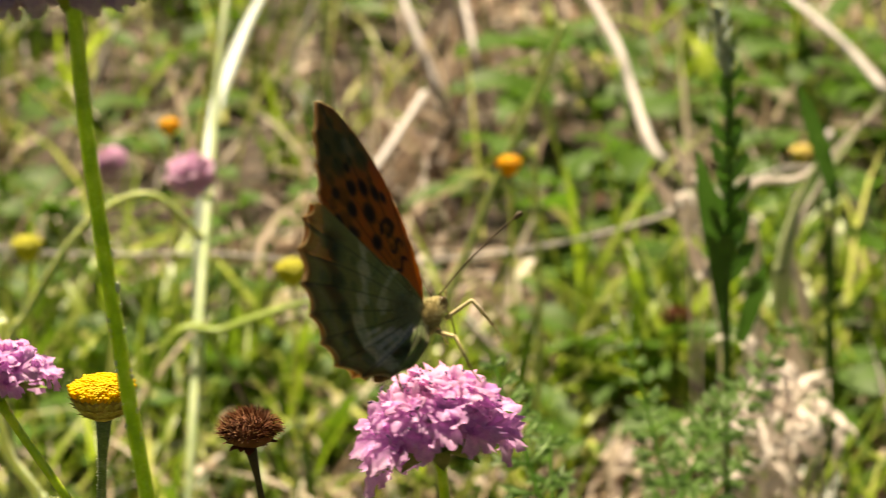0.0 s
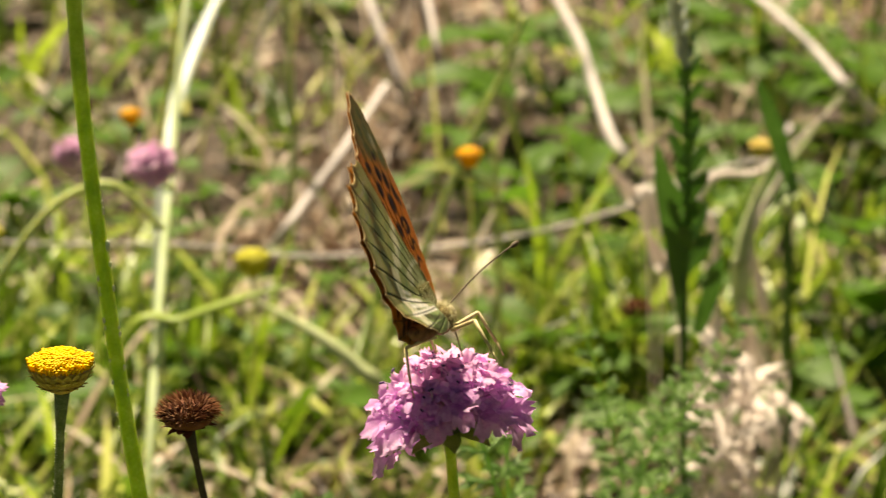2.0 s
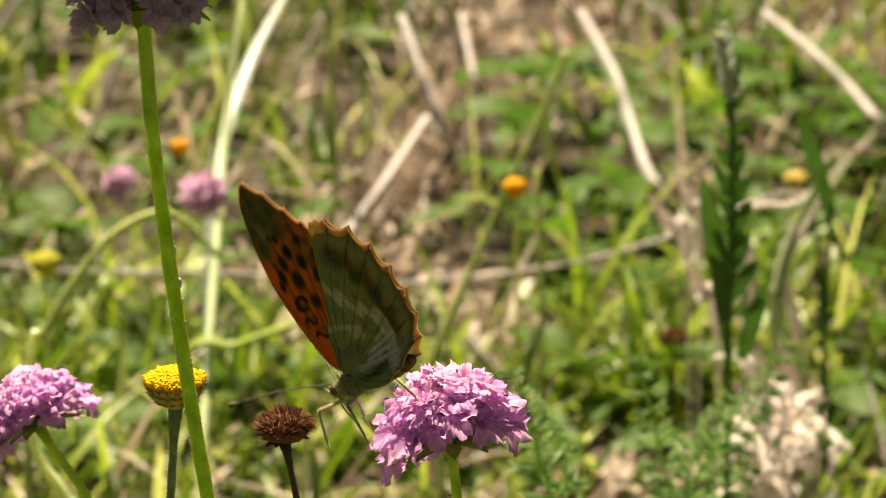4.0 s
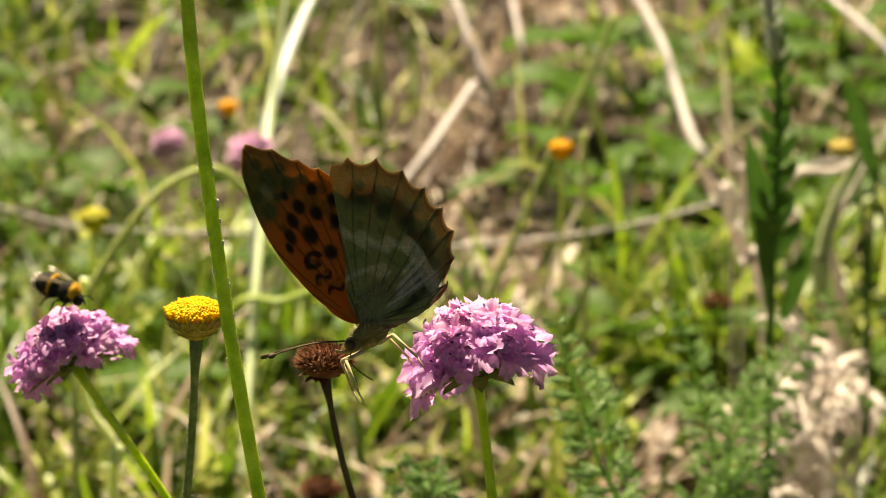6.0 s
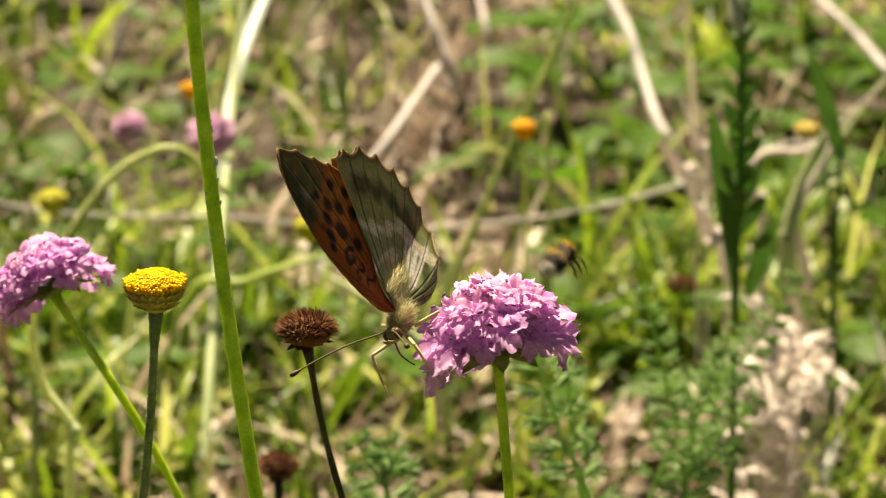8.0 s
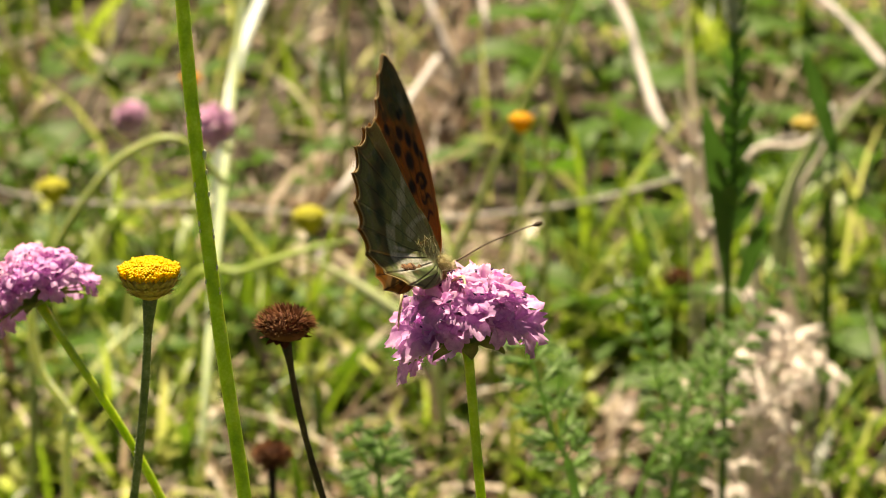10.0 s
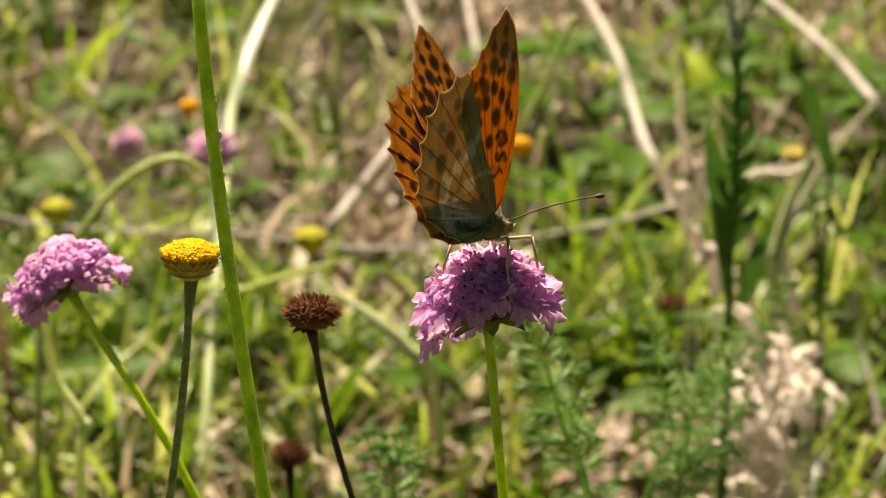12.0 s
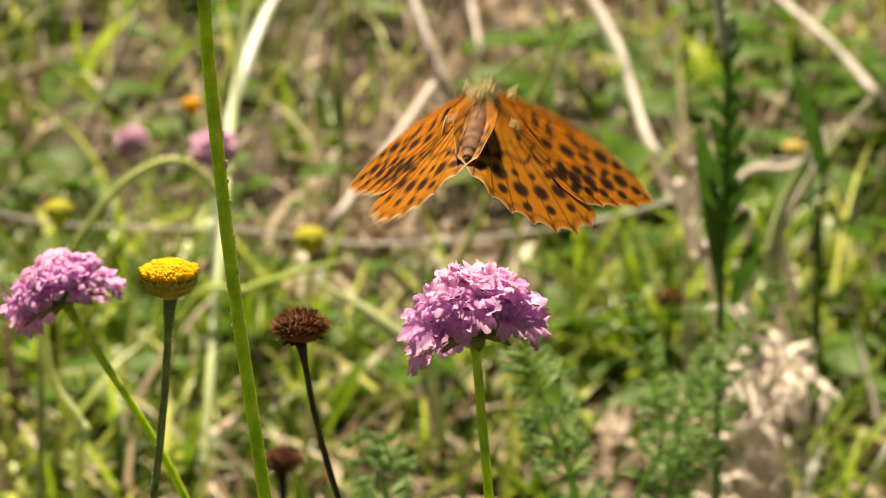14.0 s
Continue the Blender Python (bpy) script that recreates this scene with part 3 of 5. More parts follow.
def strap_leaf(name, label, pts, width, material, category="leaf", face=(-0.45, -0.25, 0.85), foot=1.0):
    """A long strap-shaped leaf with a keel, along the points from tip to root."""
    o = Vector(pts[-1])
    ob = thing(name, label, category, "", Matrix.Translation(o))
    line = spline([Vector(p) - o for p in pts], 8)
    bm, rows, n = bmesh.new(), [], len(line)
    for i, c in enumerate(line):
        t = (line[min(i + 1, n - 1)] - line[max(i - 1, 0)]).normalized()
        s = t.cross(Vector(face)).normalized()
        w = width * 0.5 * min(1, 0.15 + 2.4 * i / n) * (1 if i < n * 0.7 else 1 - 0.5 * (i / n - 0.7) / 0.3)
        if i > 8 * (len(pts) - 2):               # below the blade only a thin stalk
            w *= foot
        f = t.cross(s)
        rows.append([bm.verts.new(c + s * w * k + f * (abs(k) * w * 0.25 + th)) for th, ks in ((0.0003, (-1, 0, 1)), (-0.0003, (1, 0, -1))) for k in ks])
    for a, b in zip(rows, rows[1:]):
        for k in range(6):
            bm.faces.new((a[k], a[(k + 1) % 6], b[(k + 1) % 6], b[k]))
    part("blade", bm, material, ob)
    return ob


strap_leaf("grass_leaf", "whitish sunlit grass leaf bending upwards", [(-0.0740, 1.46, 0.2000), (-0.0810, 1.44, 0.1910), (-0.0900, 1.40, 0.1800), (-0.0970, 1.37, 0.1680), (-0.1040, 1.33, 0.1520), (-0.1070, 1.29, 0.1410), (-0.1075, 1.26, 0.1270), (-0.109, 1.22, 0.06), (-0.112, 1.20, 0.0)], 0.0075, PALE_LEAF, face=(-0.2, -0.5, 0.85))
strap_leaf("grass_leaf", "yellow-green grass leaf bending over the litter", [(-0.035, 1.0, 0.156), (-0.0526, 1.0, 0.1522), (-0.0787, 1.0, 0.1435), (-0.105, 1.0, 0.1302), (-0.135, 1.0, 0.0)], 0.0048, LEAF_GREEN)
strap_leaf("grass_leaf", "pale withered leaf hanging over the litter", [(-0.060, 1.12, 0.112), (-0.0352, 1.12, 0.0977), (-0.0161, 1.12, 0.0821), (-0.0042, 1.12, 0.064), (0.004, 1.12, 0.0)], 0.0075, PALE_GREEN_LEAF)

strap_leaf("grass_leaf", "pale dry grass leaf slanting among straws", [(0.1936, 1.2500, 0.1501), (0.1824, 1.2500, 0.1272), (0.1723, 1.2500, 0.1071), (0.1670, 1.2500, 0.0854), (0.1651, 1.2500, 0.0650), (0.1700, 1.25, 0.0)], 0.0050, WITHERED)
strap_leaf("grass_leaf", "pale thin grass leaf slanting over green leaves", [(0.2224, 1.3000, 0.1600), (0.2044, 1.3000, 0.1350), (0.1885, 1.3000, 0.1098), (0.1756, 1.3000, 0.0798), (0.1750, 1.3, 0.0)], 0.0042, PALE_GREEN_LEAF)
strap_leaf("withered_leaf", "pale dry leaf leaning on a green plant", [(0.1183, 1.2200, 0.1441), (0.1367, 1.2200, 0.1220), (0.1484, 1.2200, 0.1025), (0.1500, 1.22, 0.0)], 0.0060, WITHERED)
strap_leaf("grass_leaf", "yellow-green grass leaf arching low", [(0.2043, 1.1500, 0.0637), (0.1877, 1.1500, 0.0415), (0.1732, 1.1500, 0.0191), (0.1600, 1.15, 0.0)], 0.0060, LEAF_GREEN)
strap_leaf("withered_leaf", "broad pinkish withered leaf standing in the grass", [(0.163, 1.25, 0.075), (0.170, 1.25, 0.045), (0.178, 1.25, 0.015), (0.182, 1.25, 0.0)], 0.011, WITHERED)
strap_leaf("withered_leaf", "broad pale withered leaf standing in the grass", [(0.150, 1.28, 0.062), (0.160, 1.28, 0.035), (0.172, 1.27, 0.0)], 0.009, WITHERED)
strap_leaf("withered_leaf", "narrow pale withered leaf standing in the grass", [(0.176, 1.31, 0.080), (0.183, 1.30, 0.040), (0.186, 1.30, 0.0)], 0.008, WITHERED)

for lab, pts, w, m in (("whitish dry grass leaf among green herbs", [(0.0985, 1.10, 0.1920), (0.1060, 1.10, 0.1700), (0.1110, 1.10, 0.1540), (0.1130, 1.10, 0.0)], 0.0050, WITHERED),
                       ("broad pinkish white withered leaf beside a leafy plant", [(0.1060, 1.10, 0.1450), (0.1120, 1.10, 0.1320), (0.1190, 1.10, 0.1190), (0.1220, 1.10, 0.0)], 0.0088, WITHERED),
                       ("pale withered leaf lying over a straw", [(0.0985, 1.20, 0.1460), (0.1080, 1.20, 0.1320), (0.1150, 1.20, 0.1210), (0.1200, 1.20, 0.0)], 0.0085, WITHERED),
                       ("whitish green grass leaf bending upwards", [(0.1620, 1.10, 0.1840), (0.1500, 1.10, 0.1550), (0.1450, 1.10, 0.1340), (0.1440, 1.10, 0.1180), (0.1450, 1.10, 0.0)], 0.0066, PALE_GREEN_LEAF),
                       ("thin pale dry grass leaf slanting over herbs", [(0.2020, 1.20, 0.1760), (0.1680, 1.20, 0.1440), (0.1380, 1.20, 0.1280), (0.1300, 1.20, 0.0)], 0.0036, WITHERED)):
    strap_leaf("dry_grass_leaf" if m is WITHERED else "grass_leaf", lab, pts, w, m, face=(-0.5, -0.6, 0.6), foot=0.12)

tuft = thing("withered_tuft", "crumpled tuft of pinkish withered leaves in the grass", "withered leaves", "", pose(0.1290, 0.95, 0))
tr_ = random.Random(77)
for k in range(130):
    z = 0.135 * tr_.random() ** 0.62 + 0.006
    x, y = tr_.gauss(-0.002, 0.0085 - 0.03 * max(0, z - 0.10)), tr_.gauss(0, 0.012)
    foot, tip = Vector((x * 0.5, y * 0.5, -0.003)), Vector((x, y, z))
    bm = bmesh.new()
    tube(bm, spline([foot, foot.lerp(tip, 0.5) + Vector((tr_.gauss(0, 0.004), tr_.gauss(0, 0.004), 0)), tip], 3), 0.00025, 4)
    l, w = tr_.uniform(0.009, 0.024), tr_.uniform(0.002, 0.0048)
    m = Matrix.Translation(tip) @ pose(0, 0, 0, 0, 0, tr_.uniform(0, 360)) @ pose(0, 0, 0, tr_.uniform(-60, 60), tr_.uniform(-95, 20), 0)
    lobe(bm, m, l, w, tr_.uniform(0.6, 2.4), tr_.uniform(0.2, 0.6), 6, tip=0.25)
    part("leaf", bm, WITHERED, tuft)

# the leafy dark-green plant with a pale spike
LX, LY = 0.0950, 0.85
leafy = thing("leafy_plant", "dark green upright leafy plant with a pale flower spike", "plant", "", pose(LX, LY, 0))
o = Vector((LX, LY, 0))
line = spline([Vector(p) - o for p in ((0.0935, LY, 0.285), (0.0950, LY, 0.269), (0.0952, LY, 0.252), (0.0960, LY, 0.226), (0.0955, LY, 0.196), (0.0965, LY, 0.10), (LX, LY, 0))], 8)
bm = bmesh.new()
tube(bm, line, lambda t: 0.0008 + 0.0006 * t, 8)
part("stem", bm, DEEP_LEAF, leafy)
rng = random.Random(8)
leaves = [((0.0860, LY - 0.006, 0.2550), (0.0945, LY, 0.198), 0.0068), ((0.1075, LY - 0.006, 0.2160), (0.1000, LY, 0.185), 0.0058), ((0.0900, LY + 0.006, 0.230), (0.0955, LY, 0.188), 0.0050)]
for k in range(26):                              # small leaves up the stem, thinning out towards the top
    h = 0.206 + 0.074 * k / 25
    az = k * 2.3
    l = 0.0170 - 0.0100 * k / 25
    leaves.append(((0.0955 + math.cos(az) * l * 0.55, LY + math.sin(az) * l * 0.5, h + l * 0.85), (0.0955, LY, h), l * 0.32))
for tipp, root, w in leaves:
    bm = bmesh.new()
    a, b = Vector(root) - o, Vector(tipp) - o
    m = Matrix.Translation(a) @ aim((b - a).cross(Vector((0.25, 1, 0.1))).cross(b - a), b - a)
    lobe(bm, m, (b - a).length, w, 0.3, 0.03, 8, tip=0.1)
    part("leaf", bm, DEEP_LEAF, leafy)
bm = bmesh.new()
for k in range(60):
    h = k / 60
    az = k * 2.4
    p = Vector((0.0945 - 0.004 * h, LY, 0.272 + 0.024 * h)) - o
    lobe(bm, Matrix.Translation(p) @ pose(0, 0, 0, rng.uniform(-30, 30), -60, math.degrees(az)), 0.0065, 0.0024, 0.3, 0.1, 4)
part("flower_spike", bm, PALE_LEAF, leafy, "pale green flower spike")
bm = bmesh.new()
tube(bm, spline([(0, 0, 0), (0.002, 0, 0.10), (0.004, 0, 0.206)], 6), 0.0008, 7)
side_plant = thing("leafy_plant", "single dark green leaf standing on a thin stalk", "plant", "", pose(0.143, 0.97, 0))
part("stem", bm, DEEP_LEAF, side_plant)
bm = bmesh.new()
a, b = Vector((0.004, 0, 0.200)), Vector((-0.009, 0, 0.2440))
lobe(bm, Matrix.Translation(a) @ aim((b - a).cross(Vector((0.3, 1, 0))).cross(b - a), b - a), (b - a).length, 0.0065, 0.3, 0.04, 8, tip=0.1)
part("leaf", bm, DEEP_LEAF, side_plant)


def frond(bm, line, reach, step=4):
    """A feathery leaf: a midrib with finely divided leaflets on both sides."""
    tube(bm, line, lambda t: 0.0009 - 0.0005 * t, 5)
    n = len(line)
    for i in range(2, n, step):
        t = (line[min(i + 1, n - 1)] - line[i - 1]).normalized()
        l = reach * math.sin(math.pi * min(0.96, 0.12 + 0.85 * i / n)) + 0.002
        for sgn in (-1, 1):
            s = t.cross(Vector((rng.uniform(-0.5, 0.5), 1, rng.uniform(-0.3, 0.6)))).normalized() * sgn
            d = (s + t * 0.55 + Vector((0, rng.uniform(-0.5, 0.5), 0))).normalized()
            for q in range(3):
                b = line[i] + d * l * (0.35 + 0.3 * q)
                for w in (-1, 1):
                    e = (d + t * w * 0.7 + Vector((0, rng.uniform(-0.4, 0.4), 0))).normalized()
                    lobe(bm, Matrix.Translation(b) @ aim(Vector((0.1, -0.8, 0.6)), e), l * 0.6, 0.0014, 0.2, 0.05, 3)
            tube(bm, [line[i], line[i] + d * l], 0.0004, 4)


def feathery(name, label, root, fronds, reach, step=4):
    ob = thing(name, label, "plant", "feathery plants", Matrix.Translation(root))
    o = Vector(root)
    for pts in fronds:
        bm = bmesh.new()
        frond(bm, spline([Vector(p) - o for p in pts], 9), reach, step)
        part("leaf", bm, FEATHER, ob)
    return ob


feathery("yarrow", "feathery grey-green yarrow leaves in sunlight", (0.064, 0.75, 0), [
    ((0.064, 0.75, 0), (0.070, 0.75, 0.10), (0.0720, 0.75, 0.1670), (0.0780, 0.75, 0.1860), (0.0870, 0.75, 0.1970), (0.0950, 0.75, 0.2100), (0.1020, 0.75, 0.2240)),
    ((0.064, 0.75, 0), (0.069, 0.76, 0.10), (0.0720, 0.76, 0.1630), (0.0750, 0.76, 0.1820), (0.0810, 0.76, 0.1930), (0.0865, 0.76, 0.2040)),
    ((0.064, 0.75, 0), (0.050, 0.75, 0.09), (0.0600, 0.75, 0.1510), (0.0680, 0.75, 0.1720), (0.0650, 0.75, 0.1870), (0.0610, 0.75, 0.2040), (0.0565, 0.75, 0.2200)),
    ((0.064, 0.75, 0), (0.068, 0.74, 0.10), (0.0700, 0.74, 0.1620), (0.0810, 0.74, 0.1780), (0.0910, 0.74, 0.1890)),
    ((0.064, 0.75, 0), (0.066, 0.74, 0.10), (0.0690, 0.74, 0.1570), (0.0760, 0.74, 0.1680), (0.0860, 0.74, 0.1740))], 0.0040, 3)
feathery("yarrow", "feathery dark green yarrow stem below the scabious", (0.050, 0.63, 0), [
    ((0.050, 0.63, 0), (0.045, 0.63, 0.12), (0.0350, 0.63, 0.1980), (0.0280, 0.63, 0.2160), (0.0230, 0.63, 0.2330), (0.0190, 0.63, 0.2440), (0.0160, 0.63, 0.2550)),
    ((0.050, 0.63, 0), (0.046, 0.635, 0.12), (0.0350, 0.635, 0.1900), (0.0300, 0.635, 0.2150), (0.0295, 0.635, 0.2380))], 0.0052)
feathery("yarrow", "small feathery leaf tip low in the grass", (-0.010, 0.66, 0), [
    ((-0.010, 0.66, 0), (-0.013, 0.66, 0.12), (-0.0170, 0.66, 0.1860), (-0.0205, 0.66, 0.1950), (-0.0270, 0.66, 0.2070)),
    ((-0.010, 0.66, 0), (-0.012, 0.66, 0.12), (-0.0180, 0.66, 0.1880), (-0.0165, 0.66, 0.1980), (-0.0185, 0.66, 0.2065))], 0.0050)


# ---- flowers ----
def frill(bm, m, length, width, curl, r):
    """A petal lobe with a notched, wavy rim."""
    cols, rows = 7, 5
    wave, ph = r.uniform(0.06, 0.14), r.uniform(0, 6.28)
    grid = []
    for i in range(rows):
        t = i / (rows - 1)
        w = width * (0.30 + 0.70 * math.sin(min(1, t * 1.15) * math.pi * 0.5)) * (1 if t < 0.9 else 0.9)
        row = []
        for k in range(cols):
            c = k / (cols - 1) * 2 - 1
            cut = 1 - (0.26 * abs(math.sin(c * 4.6 + ph)) + 0.22 * c * c) * t * t
            x = length * math.sin(curl * t * cut) / max(curl, 1e-3)
            z = -length * (1 - math.cos(curl * t)) / max(curl, 1e-3) + c * c * width * 0.16 + wave * width * t * math.sin(c * 5 + ph)
            row.append(bm.verts.new(m @ Vector((x, c * w * 0.5, z))))
        grid.append(row)
    for a, b in zip(grid, grid[1:]):
        for k in range(cols - 1):
            bm.faces.new((a[k], a[k + 1], b[k + 1], b[k]))


def floret_mesh(name, tube_len, big, small, width, seed, material, lift=(-75, -30)):
    """One floret: a narrow tube that opens into five lobes, the outer three longer."""
    r = random.Random(seed)
    bm = bmesh.new()
    tube(bm, [Vector((0, 0, 0)), Vector((0, 0, tube_len * 0.5)), Vector((0, 0, tube_len))], lambda t: (0.0004 + 0.0007 * t), 6)
    for az, l in ((0, big), (50, big * 0.85), (-50, big * 0.85), (130, small), (-130, small)):
        az += r.uniform(-12, 12)
        rise = r.uniform(*lift) if abs(az) < 80 else r.uniform(-75, -30)
        m = Matrix.Translation((0, 0, tube_len * 0.93)) @ pose(0, 0, 0, 0, 0, az) @ pose(0.0006, 0, 0, r.uniform(-25, 25), rise, 0)
        frill(bm, m, l * r.uniform(0.85, 1.15), width * r.uniform(0.85, 1.2), r.uniform(0.3, 1.1), r)
    return as_mesh(bm, name, material)


OUTER = [floret_mesh("outer_floret", 0.0046, 0.0070, 0.0034, 0.0032, k, PETAL, (-86, -50)) for k in range(6)]
MIDDLE = [floret_mesh("middle_floret", 0.0050, 0.0042, 0.0031, 0.0022, 10 + k, PETAL, (-68, -25)) for k in range(6)]
INNER = [floret_mesh("inner_floret", 0.0054, 0.0034, 0.0028, 0.0016, 20 + k, PETAL_IN, (-78, -38)) for k in range(6)]
PINK = [floret_mesh("pink_floret", 0.0050, 0.0050, 0.0030, 0.0036, 50 + k, PETAL_PINK, (-85, -40)) for k in range(3)]
OLD = [floret_mesh("faded_floret", 0.0042, 0.0030, 0.0022, 0.0022, 30 + k, PETAL_OLD) for k in range(3)]


def stamen_mesh(k, length):
    r = random.Random(k)
    bm = bmesh.new()
    e = Vector((r.uniform(-0.25, 0.25), r.uniform(-0.25, 0.25), 1)) * length
    tube(bm, spline([(0, 0, 0), (0, 0, length * 0.5), e], 3), 0.00011, 5)
    ball(bm, (0, 0, 0), (0.00055, 0.00024, 0.00022), 8, 5, Matrix.Translation(e) @ pose(0, 0, 0, 0, r.uniform(-40, 40), r.uniform(0, 180)))
    me = as_mesh(bm, "stamen", FILAMENT)
    me.materials.append(ANTHER)
    n = len(me.polygons)
    for p in list(me.polygons)[-40:]:
        p.material_index = 1
    return me


STAMENS = [stamen_mesh(k, 0.0042) for k in range(4)]


def bract_mesh(k, length, width, curl, material=BRACT):
    bm = bmesh.new()
    lobe(bm, Matrix.Identity(4), length, width, curl, 0.05, 7, tip=0.1)
    return as_mesh(bm, "bract", material)


BRACTS = [bract_mesh(k, 0.0080 + 0.0012 * k, 0.0026, 0.2 + 0.15 * k) for k in range(3)]
YOUNG_BRACTS = [bract_mesh(k, 0.0080 + 0.0012 * k, 0.0026, 0.3 + 0.2 * k, LEAF_GREEN) for k in range(3)]


def scabious(name, label, stem_pts, radius, tilt, seed, group, stem_mat, faded=False, pink=False, size=1.0, full=True, hairy=True, droop=0.0, flat=1.0):
    """A scabious: a hairy stem, green bracts and a domed head of lilac florets. stem_pts run from the root to the neck."""
    r = random.Random(seed)
    root = Vector(stem_pts[0])
    ob = thing(name, label, "flower", group, Matrix.Translation(root))
    line = spline([Vector(p) - root for p in stem_pts], 10)
    neck = line[-1]
    bm = bmesh.new()
    tube(bm, line, lambda t: radius * (1.12 - 0.12 * t) if t < 0.985 else radius * 1.35, 10, 1.0, 0.03)
    part("stem", bm, stem_mat, ob)
    if hairy:
        roots = []
        for i in range(260):
            q = r.uniform(0.55, 0.99) * (len(line) - 1)
            c = line[int(q)].lerp(line[min(int(q) + 1, len(line) - 1)], q % 1)
            a = r.uniform(0, 6.28)
            d = Vector((math.cos(a), math.sin(a), -0.15))
            roots.append((c + d * radius * 0.9, d))
        part("stem_hairs", hairs(r, roots, 0.0007, 0.00004), HAIRY_STEM, ob)
    head = Matrix.Translation(neck) @ aim(tilt) @ Matrix.Diagonal((size, size, size * flat, 1))
    bm = bmesh.new()
    ball(bm, (0, 0, 0.0026), (0.0034, 0.0034, 0.0027), 14, 8, head)
    part("receptacle", bm, BRACT, ob)

    def put(nm, meshes, theta, az, start, roll=0.0, scale=1.0):
        if droop and theta > 50:                 # the head hangs over on its lower side
            way = aim(tilt).to_3x3() @ Vector((math.cos(az), math.sin(az), 0))
            scale *= 1 + 0.10 * min(0, way.y)
            theta += droop * (max(0, -way.x) * 2.0 - max(0, way.x) * 0.4 + min(0, way.y) * 1.5)
        th = radians(theta)
        d = Vector((math.sin(th) * math.cos(az), math.sin(th) * math.sin(az), math.cos(th)))
        out = Vector((math.cos(th) * math.cos(az), math.cos(th) * math.sin(az), -math.sin(th)))
        m = head @ Matrix.Translation(Vector((0, 0, 0.0030)) + d * start) @ aim(d, out) @ pose(0, 0, 0, 0, 0, roll) @ Matrix.Scale(scale, 4)
        part(nm, r.choice(meshes), None, ob, at=m)

    sets = (OLD, OLD, OLD) if faded else (PINK, PINK, PINK) if pink else (OUTER, MIDDLE, INNER)
    if full:
        for k in range(15):
            put("floret", sets[0], 83 + r.uniform(-10, 12), k * math.tau / 15 + r.uniform(-0.16, 0.16), 0.0030, r.uniform(-20, 20), r.uniform(0.85, 1.15))
        for k in range(12):
            put("floret", sets[0], 65 + r.uniform(-8, 9), k * math.tau / 12 + r.uniform(-0.2, 0.2), 0.0036, r.uniform(-25, 25), r.uniform(0.72, 1.0))
        for k in range(17):
            put("floret", sets[1], 50 + r.uniform(-10, 10), k * math.tau / 17 + r.uniform(-0.2, 0.2), 0.0044, r.uniform(-40, 40), r.uniform(0.9, 1.15))
        for k in range(26):
            th = 40 * math.sqrt((k + 0.5) / 26)
            put("floret", sets[2], th + r.uniform(-4, 4), k * 2.39996, 0.0034, r.uniform(-180, 180), r.uniform(0.75, 1.3))
        for k in range(34):
            put("stamen", STAMENS, r.uniform(5, 75), r.uniform(0, 6.28), 0.0076, 0, r.uniform(0.6, 1.0))
    else:
        for k in range(46):
            put("floret", sets[1], 82 * math.sqrt((k + 0.5) / 46), k * 2.39996, 0.0034, r.uniform(-180, 180), r.uniform(0.9, 1.2))
    for k in range(11):
        put("bract", YOUNG_BRACTS if faded else BRACTS, 0, k * math.tau / 11 + r.uniform(-0.15, 0.15), -0.0012, 0, 1)
        b = ob.children[-1]
        az = k * math.tau / 11 + r.uniform(-0.15, 0.15)
        b.matrix_basis = head @ pose(0, 0, 0.0006, 0, 0, math.degrees(az)) @ Matrix.Scale(1.35 if faded else 1.0, 4) @ pose(0.0025, 0, 0, r.uniform(-12, 12), r.uniform(-5, 28) if faded else r.uniform(-14, 8), 0)
    return ob


flower = scabious("scabious_flower", "lilac scabious in full bloom on a green stem", [(0.030, 0.405, -0.01), (0.026, 0.404, 0.10), (0.013, 0.402, 0.22), (0.0058, 0.4012, 0.295), (0.0035, 0.401, 0.3203)],
                  0.00085, (-0.12, 0.10, 0.98), 3, "scabious flowers", GREEN_STEM, size=1.12, droop=12, flat=0.84)
left_flower = scabious("scabious_flower", "lilac scabious on a slanting stem, visited by a bumblebee", [(-0.020, 0.475, -0.01), (-0.024, 0.474, 0.10), (-0.036, 0.471, 0.20), (-0.058, 0.469, 0.262), (-0.081, 0.468, 0.3031)],
                       0.00085, (-0.36, 0.12, 0.92), 4, "scabious flowers", GREEN_STEM, size=1.08, droop=8, flat=0.72)
tall_flower = scabious("scabious_flower", "tall scabious going over, with faded florets and green bracts", [(-0.008, 0.39, -0.01), (-0.016, 0.39, 0.12), (-0.0330, 0.389, 0.27), (-0.0412, 0.3885, 0.335), (-0.0450, 0.388, 0.3753), (-0.0460, 0.388, 0.3992)],
                       0.00112, (-0.05, -0.1, 1.0), 5, "scabious flowers", GREEN_STEM, faded=True, size=1.25, full=True)
# pale scars on the tall stem
bm = bmesh.new()
rs = random.Random(17)
for k in range(26):
    dz = -0.004 - 0.044 * rs.random() ** 1.2
    side_, s = rs.choice((-1, -1, 1)), rs.uniform(0.25, 0.55) * (1.7 if -0.022 < dz < -0.016 else 1)
    ball(bm, Vector((-0.045 - dz * 0.095 + side_ * 0.00105, 0.3876, 0.3753 + dz)) - Vector((-0.008, 0.39, -0.01)), (0.0004 * s, 0.0005 * s, 0.0010 * s), 8, 6)
part("scar", bm, SCAR, tall_flower, "pale scars on the stem")

